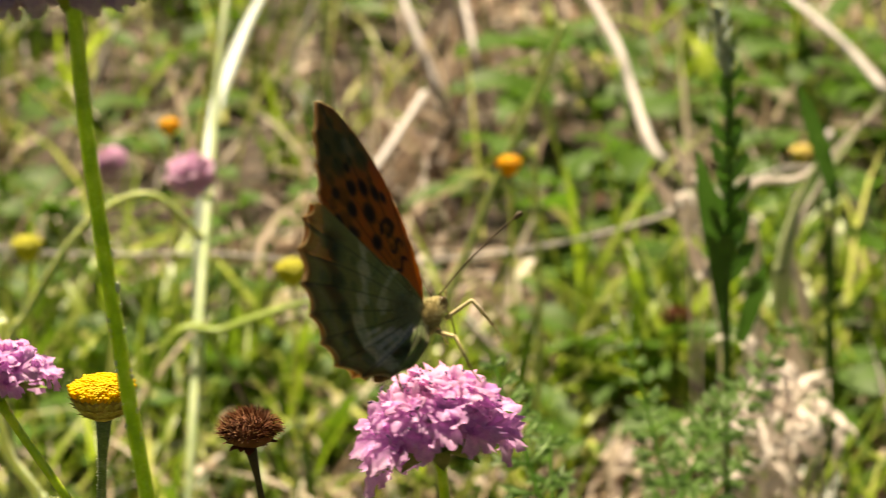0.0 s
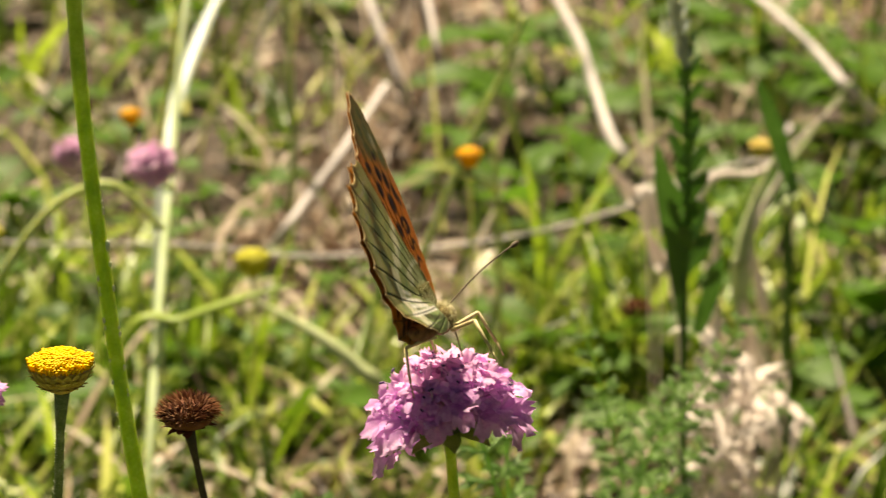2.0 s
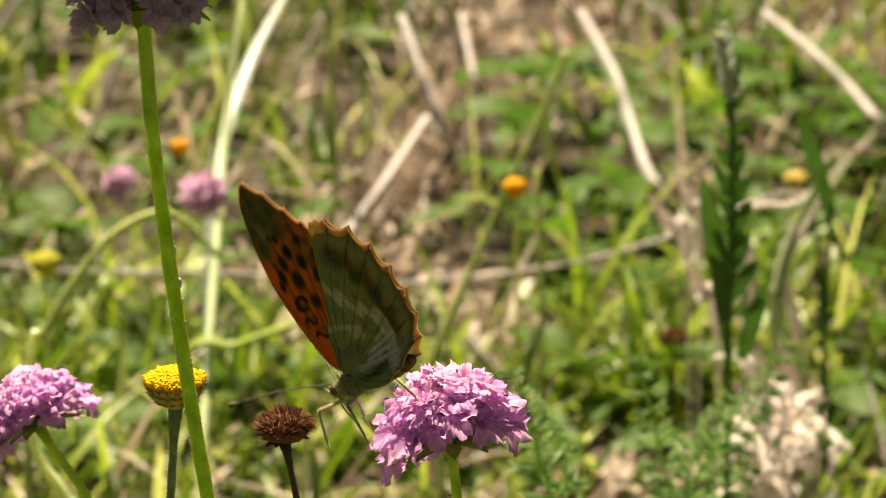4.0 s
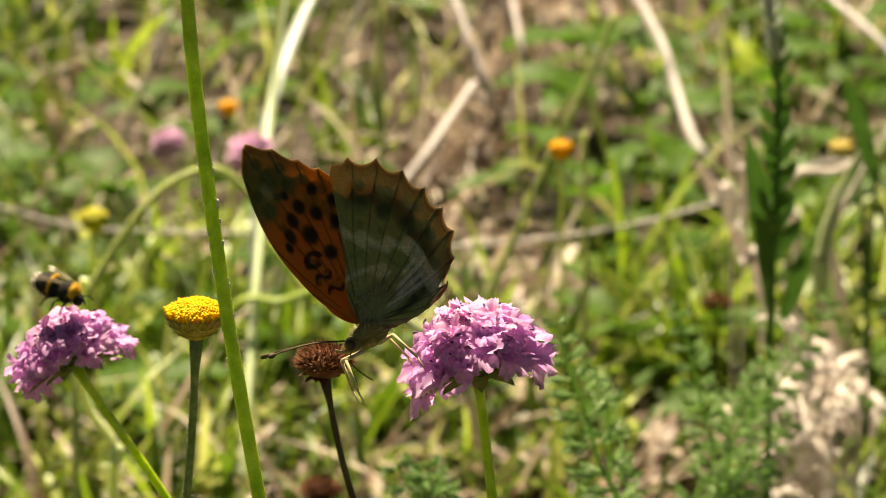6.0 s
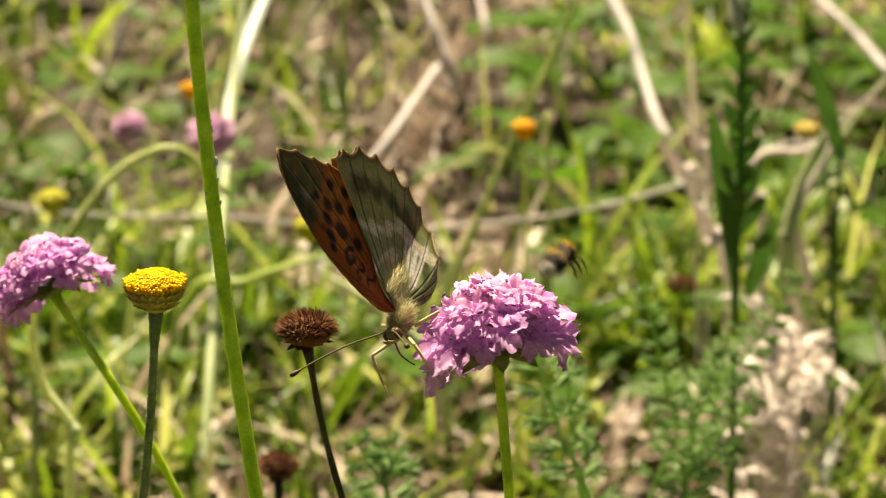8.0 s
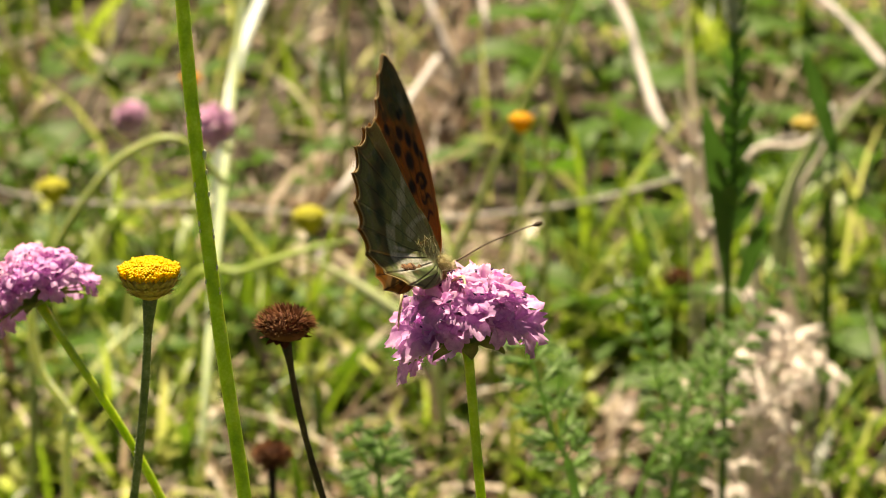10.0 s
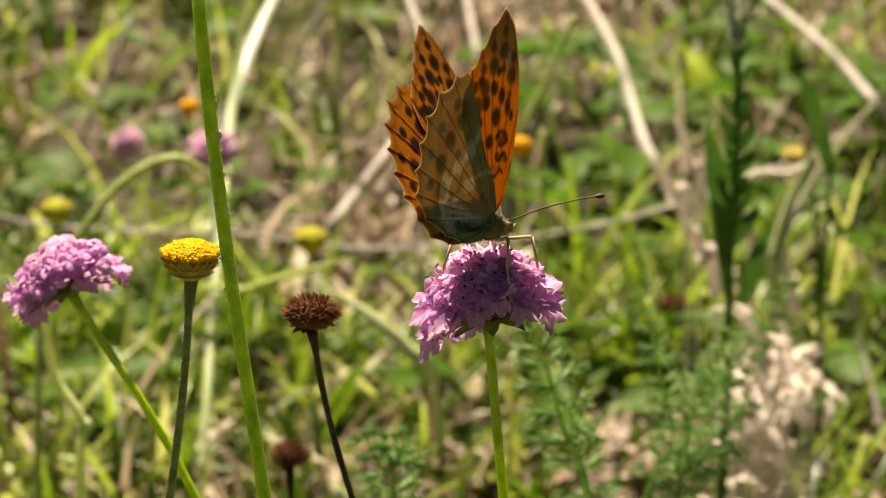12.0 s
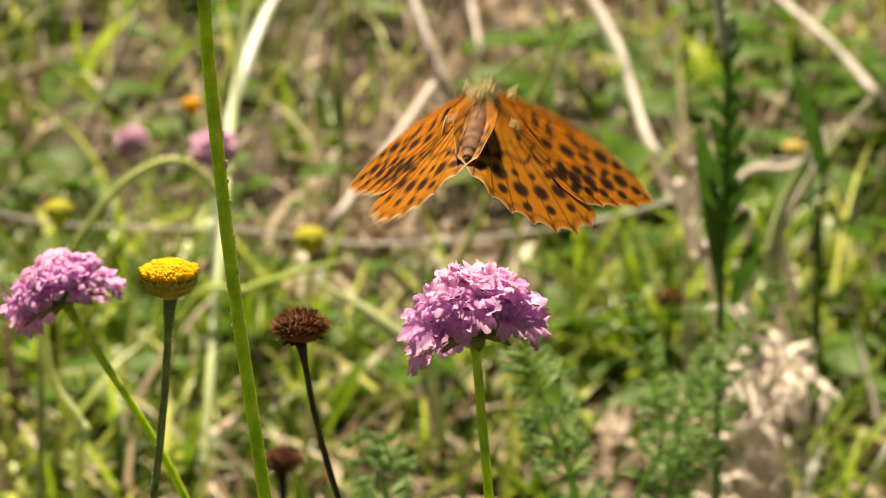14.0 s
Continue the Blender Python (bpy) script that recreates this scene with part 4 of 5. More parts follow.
for nm, lab, pts, tl, sd in (("scabious_flower", "pink scabious out of focus in the grass", [(-0.173, 1.43, 0), (-0.170, 1.428, 0.055), (-0.1676, 1.428, 0.091)], (-0.5, -0.4, 0.75), 41),
                             ("scabious_flower", "pink scabious out of focus beside a pale stem", [(-0.118, 1.20, 0), (-0.112, 1.198, 0.08), (-0.107, 1.197, 0.145)], (0.1, -0.25, 0.95), 42)):
    scabious(nm, lab, pts, 0.001, tl, sd, "scabious flowers", PALE_STEM, pink=True, size=0.85 if sd == 41 else 1.0, hairy=False)


def button_flower(name, label, stem_pts, radius, width, stem_mat, seed, group, disc_mat, fine=True):
    """A rayless yellow button: a bract cup, a disc of tiny florets with a raised rim, and a downy stem."""
    r = random.Random(seed)
    root = Vector(stem_pts[0])
    ob = thing(name, label, "flower", group, Matrix.Translation(root))
    line = spline([Vector(p) - root for p in stem_pts], 8)
    bm = bmesh.new()
    tube(bm, line, lambda t: radius * (1.1 - 0.15 * t) if t < 0.94 else radius * (0.95 + (t - 0.94) * 12), 10, 1.0, 0.04)
    part("stem", bm, stem_mat, ob)
    if fine:
        roots = []
        for i in range(420):
            q = r.uniform(0.6, 0.99) * (len(line) - 1)
            c = line[int(q)].lerp(line[min(int(q) + 1, len(line) - 1)], q % 1)
            a = r.uniform(0, 6.28)
            d = Vector((math.cos(a), math.sin(a), 0.3))
            roots.append((c + d * radius * 0.9, d))
        part("stem_down", hairs(r, roots, 0.0004, 0.00005), SCAR, ob)
    neck, w = line[-1], width / 2
    bm = bmesh.new()
    prof = [(0.10, -0.02), (0.28, 0.04), (0.60, 0.20), (0.84, 0.44), (0.95, 0.66), (0.93, 0.82), (0.80, 0.95), (0.55, 1.06), (0.25, 1.12), (0.02, 1.14)]
    rings = [[bm.verts.new(neck + Vector((math.cos(a) * w * p, math.sin(a) * w * p, w * h * (1.12 if fine else 1.4)))) for a in [k * math.tau / 24 for k in range(24)]] for p, h in prof]
    for a, b in zip(rings, rings[1:]):
        for k in range(24):
            bm.faces.new((a[k], a[(k + 1) % 24], b[(k + 1) % 24], b[k]))
    bm.faces.new(rings[-1])
    part("cup", bm, INVOLUCRE if fine else disc_mat, ob, "tan-green cup of bracts" if fine else "")
    if fine:
        scale = bmesh.new()
        lobe(scale, Matrix.Identity(4), w * 0.5, w * 0.24, 0.5, 0.04, 4, tip=0.2)
        sm = as_mesh(scale, "bract", INVOLUCRE)
        for ring, (n, rad, hh, el) in enumerate(((16, 0.40, 0.10, 38), (18, 0.68, 0.28, 55), (20, 0.86, 0.44, 72))):
            for k in range(n):
                az = (k + ring * 0.5) * 360 / n
                part("bract", sm, None, ob, at=Matrix.Translation(neck) @ pose(0, 0, w * hh * 1.12, 0, 0, az) @ pose(w * rad, 0, 0, 0, -el, 0))
    bm = bmesh.new()
    count = 520 if fine else 60
    for k in range(count):
        q = math.sqrt((k + 0.5) / count)
        a = k * 2.39996
        h = 1.13 - 0.34 * q ** 3
        rim = q > 0.9
        p = neck + Vector((math.cos(a) * w * q * 0.93, math.sin(a) * w * q * 0.93, w * h * (1.12 if fine else 1.4)))
        d = Vector((math.cos(a) * q * 0.75, math.sin(a) * q * 0.75, 1)).normalized()
        l = w * (0.17 if not rim else r.uniform(0.14, 0.30)) * r.uniform(0.8, 1.2)
        s = w * (0.042 if fine else 0.12)
        tube(bm, [p - d * l * 0.4, p + d * l * 0.6, p + d * l], lambda t: s * (0.8 + 0.6 * math.sin(t * 2.6)), 6)
    part("disc", bm, disc_mat, ob, "bright yellow disc of tiny florets" if fine else "")
    return ob


yellow = button_flower("button_flower", "bright yellow rayless button flower on a downy stem", [(-0.082, 0.43, -0.01), (-0.078, 0.43, 0.12), (-0.0640, 0.4285, 0.235), (-0.0562, 0.428, 0.290), (-0.0535, 0.428, 0.3193)],
                       0.00078, 0.0105, HAIRY_STEM, 6, "yellow flowers", YELLOW)
for pts, w, lab, m in (([(0.028, 1.105, 0), (0.034, 1.105, 0.10), (0.033, 1.105, 0.172)], 0.0100, "small orange button flower out of focus", ORANGE),
                       ([(-0.13, 1.31, 0), (-0.126, 1.31, 0.08), (-0.126, 1.31, 0.139)], 0.0100, "small orange button flower out of focus", ORANGE),
                       ([(0.200, 1.45, 0), (0.200, 1.45, 0.05), (0.2002, 1.45, 0.0800)], 0.013, "small faded tan button flower out of focus", INVOLUCRE),
                       ([(-0.17, 1.10, 0), (-0.168, 1.10, 0.08), (-0.167, 1.102, 0.14)], 0.0125, "yellow-green flower bud out of focus", BUD),
                       ([(-0.06, 1.073, 0), (-0.057, 1.073, 0.08), (-0.056, 1.073, 0.136)], 0.0135, "yellow-green flower bud out of focus", BUD),
                       ([(-0.31, 1.80, 0), (-0.315, 1.8, 0.06), (-0.315, 1.8, 0.10)], 0.013, "small orange button flower out of focus", ORANGE)):
    button_flower("button_flower", lab, pts, 0.0008, w, PALE_STEM, 7, "yellow flowers", m, fine=False)


def dead_head(name, label, stem_pts, radius, width, seed, group):
    """A dried flower head: a brown cushion of spiky chaff on a dry stalk."""
    r = random.Random(seed)
    root = Vector(stem_pts[0])
    ob = thing(name, label, "dead flower", group, Matrix.Translation(root))
    line = spline([Vector(p) - root for p in stem_pts], 8)
    bm = bmesh.new()
    tube(bm, line, lambda t: radius * (1.0 - 0.1 * t) if t < 0.95 else radius * (0.9 + (t - 0.95) * 16), 8, 1.0, 0.08)
    part("stem", bm, DRY_STEM, ob)
    neck, w = line[-1], width / 2
    bm = bmesh.new()
    ball(bm, neck + Vector((0, 0, w * 0.42)), (w * 0.74, w * 0.74, w * 0.42), 16, 10)
    part("core", bm, DRY_HEAD, ob)
    bm = bmesh.new()
    for k in range(900):
        q = (k + 0.5) / 900
        th = math.acos(1 - 1.16 * q)
        a = k * 2.39996
        d = Vector((math.sin(th) * math.cos(a), math.sin(th) * math.sin(a), math.cos(th) * 0.9 + 0.12))
        d = (d + Vector((r.gauss(0, 0.12), r.gauss(0, 0.12), r.gauss(0, 0.12)))).normalized()
        p = neck + Vector((0, 0, w * 0.42)) + Vector((d.x * 0.68, d.y * 0.68, d.z * 0.40)) * w
        lobe(bm, Matrix.Translation(p) @ aim(d.orthogonal(), d), w * r.uniform(0.16, 0.32), w * r.uniform(0.03, 0.06), r.uniform(0.1, 0.9), 0.1, 3, tip=0.3)
    part("chaff", bm, DRY_HEAD, ob, "spiky brown chaff")
    for k in range(9):
        bm = bmesh.new()
        a = k * 0.7 + r.uniform(-0.2, 0.2)
        lobe(bm, Matrix.Translation(neck) @ pose(0, 0, 0, 0, 0, math.degrees(a)) @ pose(w * 0.2, 0, 0, 0, r.uniform(-35, -5), 0), w * r.uniform(0.4, 0.6), w * 0.28, 0.6, 0.1, 5, tip=0.2)
        part("bract", bm, DRY_HEAD, ob)
    return ob


brown = dead_head("dead_flower_head", "dried brown flower head on a thin dark stalk", [(0.022, 0.44, -0.01), (0.016, 0.44, 0.10), (-0.010, 0.438, 0.225), (-0.0270, 0.4365, 0.285), (-0.032, 0.436, 0.3096)], 0.00065, 0.0126, 9, "dead flower heads")
dead_head("dead_flower_head", "blurred dark brown seed head low in the grass", [(-0.040, 0.62, -0.01), (-0.042, 0.62, 0.1), (-0.0446, 0.62, 0.211)], 0.0007, 0.0125, 10, "dead flower heads")
dead_head("dead_flower_head", "blurred brown seed head among green leaves", [(0.117, 1.3, 0.0), (0.119, 1.3, 0.02), (0.1198, 1.3, 0.040)], 0.001, 0.020, 11, "dead flower heads")


# ---- the butterfly ----
def outline(points, n):
    """Reach of the wing at n angles from its root, out of a few places on its edge (forward, outward, in mm)."""
    ang = np.array([math.atan2(a, s) for a, s in points])
    rad = np.array([math.hypot(a, s) for a, s in points])
    order = np.argsort(ang)
    th = np.linspace(ang.min(), ang.max(), n)
    return th, np.interp(th, ang[order], rad[order])


FORE_EDGE = [(1.6, 1.4), (3.7, 6), (5.3, 12), (6.1, 18), (5.9, 24), (4.9, 30), (3.6, 34.3), (2.2, 36.4), (0.6, 36.3), (-1.6, 34.2), (-4.3, 30.6), (-6.6, 27.6), (-8.7, 25), (-9.8, 22), (-9.2, 17.5), (-6.4, 10), (-3.2, 3.2)]
HIND_EDGE = [(0.2, 2.0), (-2.9, 10), (-6.0, 18), (-8.2, 24.4), (-9.4, 25.8), (-12, 25.9), (-15, 24.6), (-18, 21.8), (-20.3, 17.6), (-21.7, 12.5), (-22.2, 8.2), (-21.6, 5.0), (-19.4, 1.6), (-15, -1.8), (-10, -3.3), (-5, -2.9), (-2, -1.4)]
FORE_SPOTS = [(-1.1, 22.5, 1.0, 1.3), (-3.1, 20.2, 1.0, 1.4), (1.0, 21.1, 0.9, 1.5), (-0.3, 17.5, 1.2, 1.7), (2.7, 19.0, 0.8, 1.6), (-1.8, 13.3, 1.1, 1.3), (3.8, 17.4, 0.6, 1.0), (-5.2, 17.4, 0.9, 1.4), (-4.5, 24.0, 0.9, 1.1), (0.0, 25.4, 0.6, 0.9), (-6.6, 20.6, 0.9, 1.2)]


def blob(a, s, ca, cs, ra, rs):
    return 1 / (1 + np.exp(np.clip((((a - ca) / ra) ** 2 + ((s - cs) / rs) ** 2 - 1) * 5, -40, 40)))


def mix(c, new_c, f):
    return c * (1 - f[..., None]) + np.array(new_c) * f[..., None]


def wing_mesh(name, fore, side):
    """One wing as a thin closed blade; under and upper face carry their own scale colours. Local x forward, y outward (side)."""
    pts = FORE_EDGE if fore else HIND_EDGE
    nt, nr = 230, 150
    th, reach = outline(pts, nt)
    k = np.linspace(0, 1, nt)
    edge = np.clip((0.62 - k) / 0.1, 0, 1) * np.clip((k - 0.16) / 0.05, 0, 1) if fore else np.clip((k - 0.2) / 0.04, 0, 1) * np.clip((0.86 - k) / 0.03, 0, 1)
    if not fore:
        edge = edge[::-1]
    span = k * (16 if fore else 13.2)
    scal = np.abs(np.sin(span * math.pi)) ** 0.7
    reach = reach * (1 - edge * (0.026 if fore else 0.06) * scal)
    rr = np.linspace(0, 1, nr) ** 0.85
    R = rr[None, :] * reach[:, None]
    A, S = R * np.sin(th)[:, None], R * np.cos(th)[:, None]
    Q = np.broadcast_to(rr[None, :], R.shape)
    K = np.broadcast_to(k[:, None], R.shape)
    E = np.broadcast_to(edge[:, None], R.shape)
    rim_mm = (1 - Q) * reach[:, None]                        # mm in from the edge
    veins = np.zeros_like(R)
    for v in ([0.035] + [j / 16 for j in range(1, 10)] + [0.68, 0.78, 0.9] if fore else [j / 13.2 for j in (1.4, 2.2, 3, 4, 5, 6, 7, 8, 9, 10, 11, 12)]):
        wig = v + 0.012 * np.sin(Q * 4 + v * 9)
        veins = np.maximum(veins, np.exp(-((K - wig) * th.ptp() * R / (0.16 if fore else 0.13)) ** 2) * np.clip((Q - 0.22) / 0.1, 0, 1))
    cell = np.exp(-((R - (15 if fore else 11) - 1.5 * np.sin(K * 9)) / 0.16) ** 2) * (K > 0.3) * (K < 0.8)
    grain = np.sin(A * 5.1 + 3 * np.sin(S * 2.3)) * np.sin(S * 4.3 + A) * 0.5 + 0.5
    shape = A.shape + (3,)
    # upper face: orange with dark rows of spots and dark veins
    up = np.ones(shape) * np.array((0.78, 0.27, 0.018))
    up = mix(up, (0.42, 0.14, 0.02), np.clip(1 - Q * 2.8, 0, 1) * 0.7)
    dark = np.clip(veins * 0.95, 0, 1)
    for dist, rad in ((3.6, 1.0), (7.0, 1.5), (10.2, 0.75)):
        for j in range(7):
            kc = (0.20 + j * 0.062) if fore else (0.17 + j * 0.098)
            kc = kc if fore else 1 - kc
            i0 = int(kc * (nt - 1))
            rc = reach[i0] - dist
            dark = np.maximum(dark, blob(A, S, rc * math.sin(th[i0]), rc * math.cos(th[i0]), rad * (0.9 if fore else 0.95), rad * 1.1))
    dark = np.maximum(dark, np.clip(1 - np.abs(rim_mm - 1.5) / 0.85, 0, 1) * E * (0.35 + 0.65 * (1 - np.broadcast_to(scal[:, None], R.shape))))
    if fore:
        for a, s, ra, rs in FORE_SPOTS:
            dark = np.maximum(dark, blob(A, S, a, s, ra, rs))
        for a, s in ((1.5, 13.5), (1.5, 10.3), (0.4, 8.1)):
            for da, ds in ((-1.0, 0.5), (-0.3, -0.3), (0.5, 0.3), (1.2, -0.5)):
                dark = np.maximum(dark, blob(A, S, a + da, s + ds, 0.65, 0.55))
        dark = np.maximum(dark, np.clip((K - 0.95) / 0.03, 0, 1) * 0.8)
    else:
        dark = np.maximum(dark, cell * 0.8)
        dark = np.maximum(dark, np.clip(1 - np.abs(R - 12.5 - np.sin(K * 22) * 0.9) / 0.7, 0, 1) * (K > 0.25) * (K < 0.9))
    dark = dark * np.clip((R - 6.5) / 3.0, 0.25, 1)
    up = mix(up, (0.030, 0.014, 0.008), np.clip(dark, 0, 1))
    up = mix(up, (0.90, 0.80, 0.58), np.clip(1.3 - rim_mm / 0.32, 0, 1) * np.maximum(E, 0.3) * 0.95)
    # under face
    if fore:
        un = np.ones(shape) * np.array((0.46, 0.155, 0.022))
        un = mix(un, (0.115, 0.130, 0.045), np.clip((S - 22.0 + 0.5 * A) / 4.0, 0, 1) * 0.95)
        un = mix(un, (0.125, 0.115, 0.045), np.clip((K - 0.9) / 0.06, 0, 1) * 0.7)
        d2 = np.zeros_like(A)
        for a, s, ra, rs in FORE_SPOTS:
            d2 = np.maximum(d2, blob(A, S, a, s, ra * 1.08, rs * 1.05))
        hook = np.hypot(A - 1.4, (S - 13.6) * 1.1)
        d2 = np.maximum(d2, np.clip((0.62 - np.abs(hook - 1.25)) * 4, 0, 1) * ((A > 0.6) | (S > 13.4)))
        for a, s in ((1.4, 10.4), (0.6, 7.6)):
            d2 = np.maximum(d2, np.clip((0.55 - np.abs(S - s - 0.55 * np.sin((A - a) * 2.2))) * 4, 0, 1) * np.clip((1.7 - np.abs(A - a)) * 4, 0, 1))
        d2 = np.maximum(d2, veins * 0.22)
        un = mix(un, (0.022, 0.012, 0.008), np.clip(d2, 0, 1))
        un = mix(un, (0.42, 0.40, 0.27), blob(A, S, 2.2, 27.5, 0.8, 1.5) * 0.6)
    else:
        un = np.ones(shape) * np.array((0.250, 0.350, 0.130))
        outer = np.clip((R - 14.5) / 2.5, 0, 1)
        un = mix(un, (0.42, 0.32, 0.11), outer * 0.28 * np.clip((K - 0.2) / 0.2, 0, 1))
        un = mix(un, (0.060, 0.075, 0.030), np.clip(1.6 - np.abs(rim_mm - 6.0 - 0.5 * np.sin(K * 41)) / 1.5, 0, 1) * E * 0.9)
        silver = np.clip(1 - np.abs(R - 14.6 - 0.9 * np.sin(K * 17) - 0.5 * np.sin(A * 2.1)) / 1.25, 0, 1) ** 0.4
        silver = np.maximum(silver, np.clip(1 - np.abs(R - 8.8 - (0.75 - K) * 5 - 0.5 * np.sin(S * 2.0)) / 1.0, 0, 1) ** 0.4 * (K > 0.5) * (K < 0.93))
        silver *= 0.75 + 0.25 * grain
        un = mix(un, (0.90, 0.88, 0.62), silver * 0.9)
        un = mix(un, (0.42, 0.38, 0.29), np.clip(1 - np.abs(rim_mm - 3.0 - 0.4 * np.sin(K * 60)) / 0.55, 0, 1) * E * 0.65)
        un = mix(un, (0.42, 0.48, 0.29), np.clip(1 - Q * 1.9, 0, 1) * 0.8)
        # Pale streaks by the inner fold: light shining through there, painted as colour.
        for kk, r0, r1, wd in ((0.30, 4.5, 16.0, 0.46), (0.345, 7.0, 14.0, 0.42), (0.385, 8.0, 15.8, 0.44), (0.425, 10.4, 15.0, 0.34)):
            light_streak = np.exp(-((K - kk) * th.ptp() * R / wd) ** 4) * np.clip((R - r0) / 1.0, 0, 1) * np.clip((r1 - R) / 0.8, 0, 1)
            un = mix(un, (0.88, 0.87, 0.76), light_streak * 0.95)
        un = mix(un, (0.050, 0.036, 0.018), veins * 0.5)
        un = mix(un, (0.34, 0.30, 0.20), np.clip((0.13 - K) / 0.06, 0, 1) * 0.8)
        tip = np.clip(1 - np.broadcast_to(scal[:, None], R.shape) / 0.55, 0, 1) * np.clip((2.4 - rim_mm) / 0.6, 0, 1) * E
    un = mix(un, (0.05, 0.025, 0.012), np.clip(1 - np.abs(rim_mm - 0.8) / 0.45, 0, 1) * E * 0.9)
    un = mix(un, (0.86, 0.64, 0.34), np.clip(1.3 - rim_mm / 0.34, 0, 1) * np.maximum(E, 0.3) * 0.95)
    if not fore:                                             # dark brown teeth at the vein ends
        un, up = mix(un, (0.10, 0.035, 0.015), tip * 0.9), mix(up, (0.10, 0.035, 0.015), tip * 0.9)
    un *= (0.86 + 0.28 * grain)[..., None]
    # what the light keeps on its way through: both faces' scales together, and shade by the body
    if fore:
        both = np.ones(shape) * np.array((0.56, 0.135, 0.006))
        both = mix(both, (0.09, 0.040, 0.010), np.clip((S - 24.5 + 0.5 * A) / 4.0, 0, 1) * 0.85)
        both = mix(both, (0.010, 0.005, 0.003), np.clip(np.maximum(dark, d2 * 0.9), 0, 1) * 0.95)
    else:
        both = np.ones(shape) * np.array((0.23, 0.095, 0.020))
        both = mix(both, (0.34, 0.24, 0.12), silver * 0.8)
        # Dark inner part: shade of body and other wing, put into the colour.
        both = mix(both, (0.05, 0.06, 0.025), np.clip((0.30 - K) / 0.08, 0, 1) * np.clip((17 - R) / 3, 0, 1))
        both = mix(both, (0.035, 0.016, 0.006), np.clip(np.maximum(dark, veins), 0, 1) * 0.9)
    both = mix(both, (0.56, 0.34, 0.13), np.clip(1.3 - rim_mm / 0.34, 0, 1) * np.maximum(E, 0.3) * 0.9)
    both = np.sqrt(both)
    # gentle relief: veins stand up, the blade is slightly waved and cambered
    Z = 0.10 * np.sin(Q * 5 + K * 14) * Q + veins * 0.12 + 0.2 * (Q ** 2) * np.sin(K * math.pi)
    if not fore:
        Z = Z - 2.3 * np.clip((3.6 - S) / 5.0, 0, 1) ** 1.2 * np.clip(R / 6, 0, 1)      # the inner flap clasps the abdomen
    thick = 0.05 * (1 - 0.6 * Q)
    top = np.stack([A, S * side, Z + thick], -1).reshape(-1, 3)
    bot = np.stack([A, S * side, Z - thick], -1).reshape(-1, 3)
    n = nt * nr
    idx = np.arange(n).reshape(nt, nr)
    q = np.stack([idx[:-1, :-1], idx[1:, :-1], idx[1:, 1:], idx[:-1, 1:]], -1).reshape(-1, 4)
    if side > 0:
        q = q[:, ::-1]
    loop = np.concatenate([idx[:, -1], idx[-1, ::-1][1:], idx[::-1, 0][1:], idx[0, 1:-1]])
    nxt = np.roll(loop, -1)
    rimq = np.stack([loop, nxt, nxt + n, loop + n], -1)
    faces = np.concatenate([q, (q + n)[:, ::-1], rimq])
    me = bpy.data.meshes.new(name)
    me.from_pydata((np.concatenate([top, bot]) * MM).tolist(), [], faces.tolist())
    col = me.color_attributes.new("scales", "FLOAT_COLOR", "POINT")
    rgba = np.ones((2 * n, 4))
    rgba[:n, :3], rgba[n:, :3] = up.reshape(-1, 3), un.reshape(-1, 3)
    col.data.foreach_set("color", rgba.ravel().astype(np.float32))
    thin = me.color_attributes.new("through", "FLOAT_COLOR", "POINT")
    rgba[:n, :3], rgba[n:, :3] = both.reshape(-1, 3), both.reshape(-1, 3)
    thin.data.foreach_set("color", rgba.ravel().astype(np.float32))
    me.materials.append(WING)
    return smooth(me)


butterfly = thing("butterfly", "orange fritillary butterfly with black spots and greenish hindwings", "butterfly")
rb = random.Random(21)
bm = bmesh.new()
ball(bm, (-0.0005, 0, -0.0003), (0.0033, 0.0021, 0.0023), 20, 14)
part("thorax", bm, THORAX, butterfly, "furry olive-brown thorax")
bm = bmesh.new()
prof = [(-0.003, 0.0014), (-0.0045, 0.0016), (-0.0065, 0.0018), (-0.0088, 0.0018), (-0.0110, 0.0017), (-0.0134, 0.0014), (-0.0152, 0.0009), (-0.0160, 0.0004)]
line = [Vector((x, 0, -0.0001 + 0.00012 * (i - 3) ** 2 * 0.4)) for i, (x, r_) in enumerate(prof)]
fine = spline(line, 5)
tube(bm, fine, lambda t: np.interp(t, np.linspace(0, 1, len(prof)), [p[1] for p in prof]) * (1 + 0.035 * math.sin(t * 46)), 16)
abdomen = part("abdomen", bm, ABDOMEN, butterfly, "brown ringed abdomen")
for k in range(6):
    t = 0.16 + k * 0.14
    c = fine[int(t * (len(fine) - 1))]
    r_ = float(np.interp(t, np.linspace(0, 1, len(prof)), [p[1] for p in prof]))
    bm = bmesh.new()
    tube(bm, [c + Vector((0.00018, 0, 0)), c, c - Vector((0.00018, 0, 0))], r_ * 1.045, 16)
    part("ring", bm, ABD_BAND, abdomen)
bm = bmesh.new()
ball(bm, (0.0050, 0, -0.0006), (0.0013, 0.0014, 0.0014), 14, 10)
BACK = pose(-0.0017, 0, 0.0003)
head = part("head", bm, THORAX, butterfly, at=BACK)
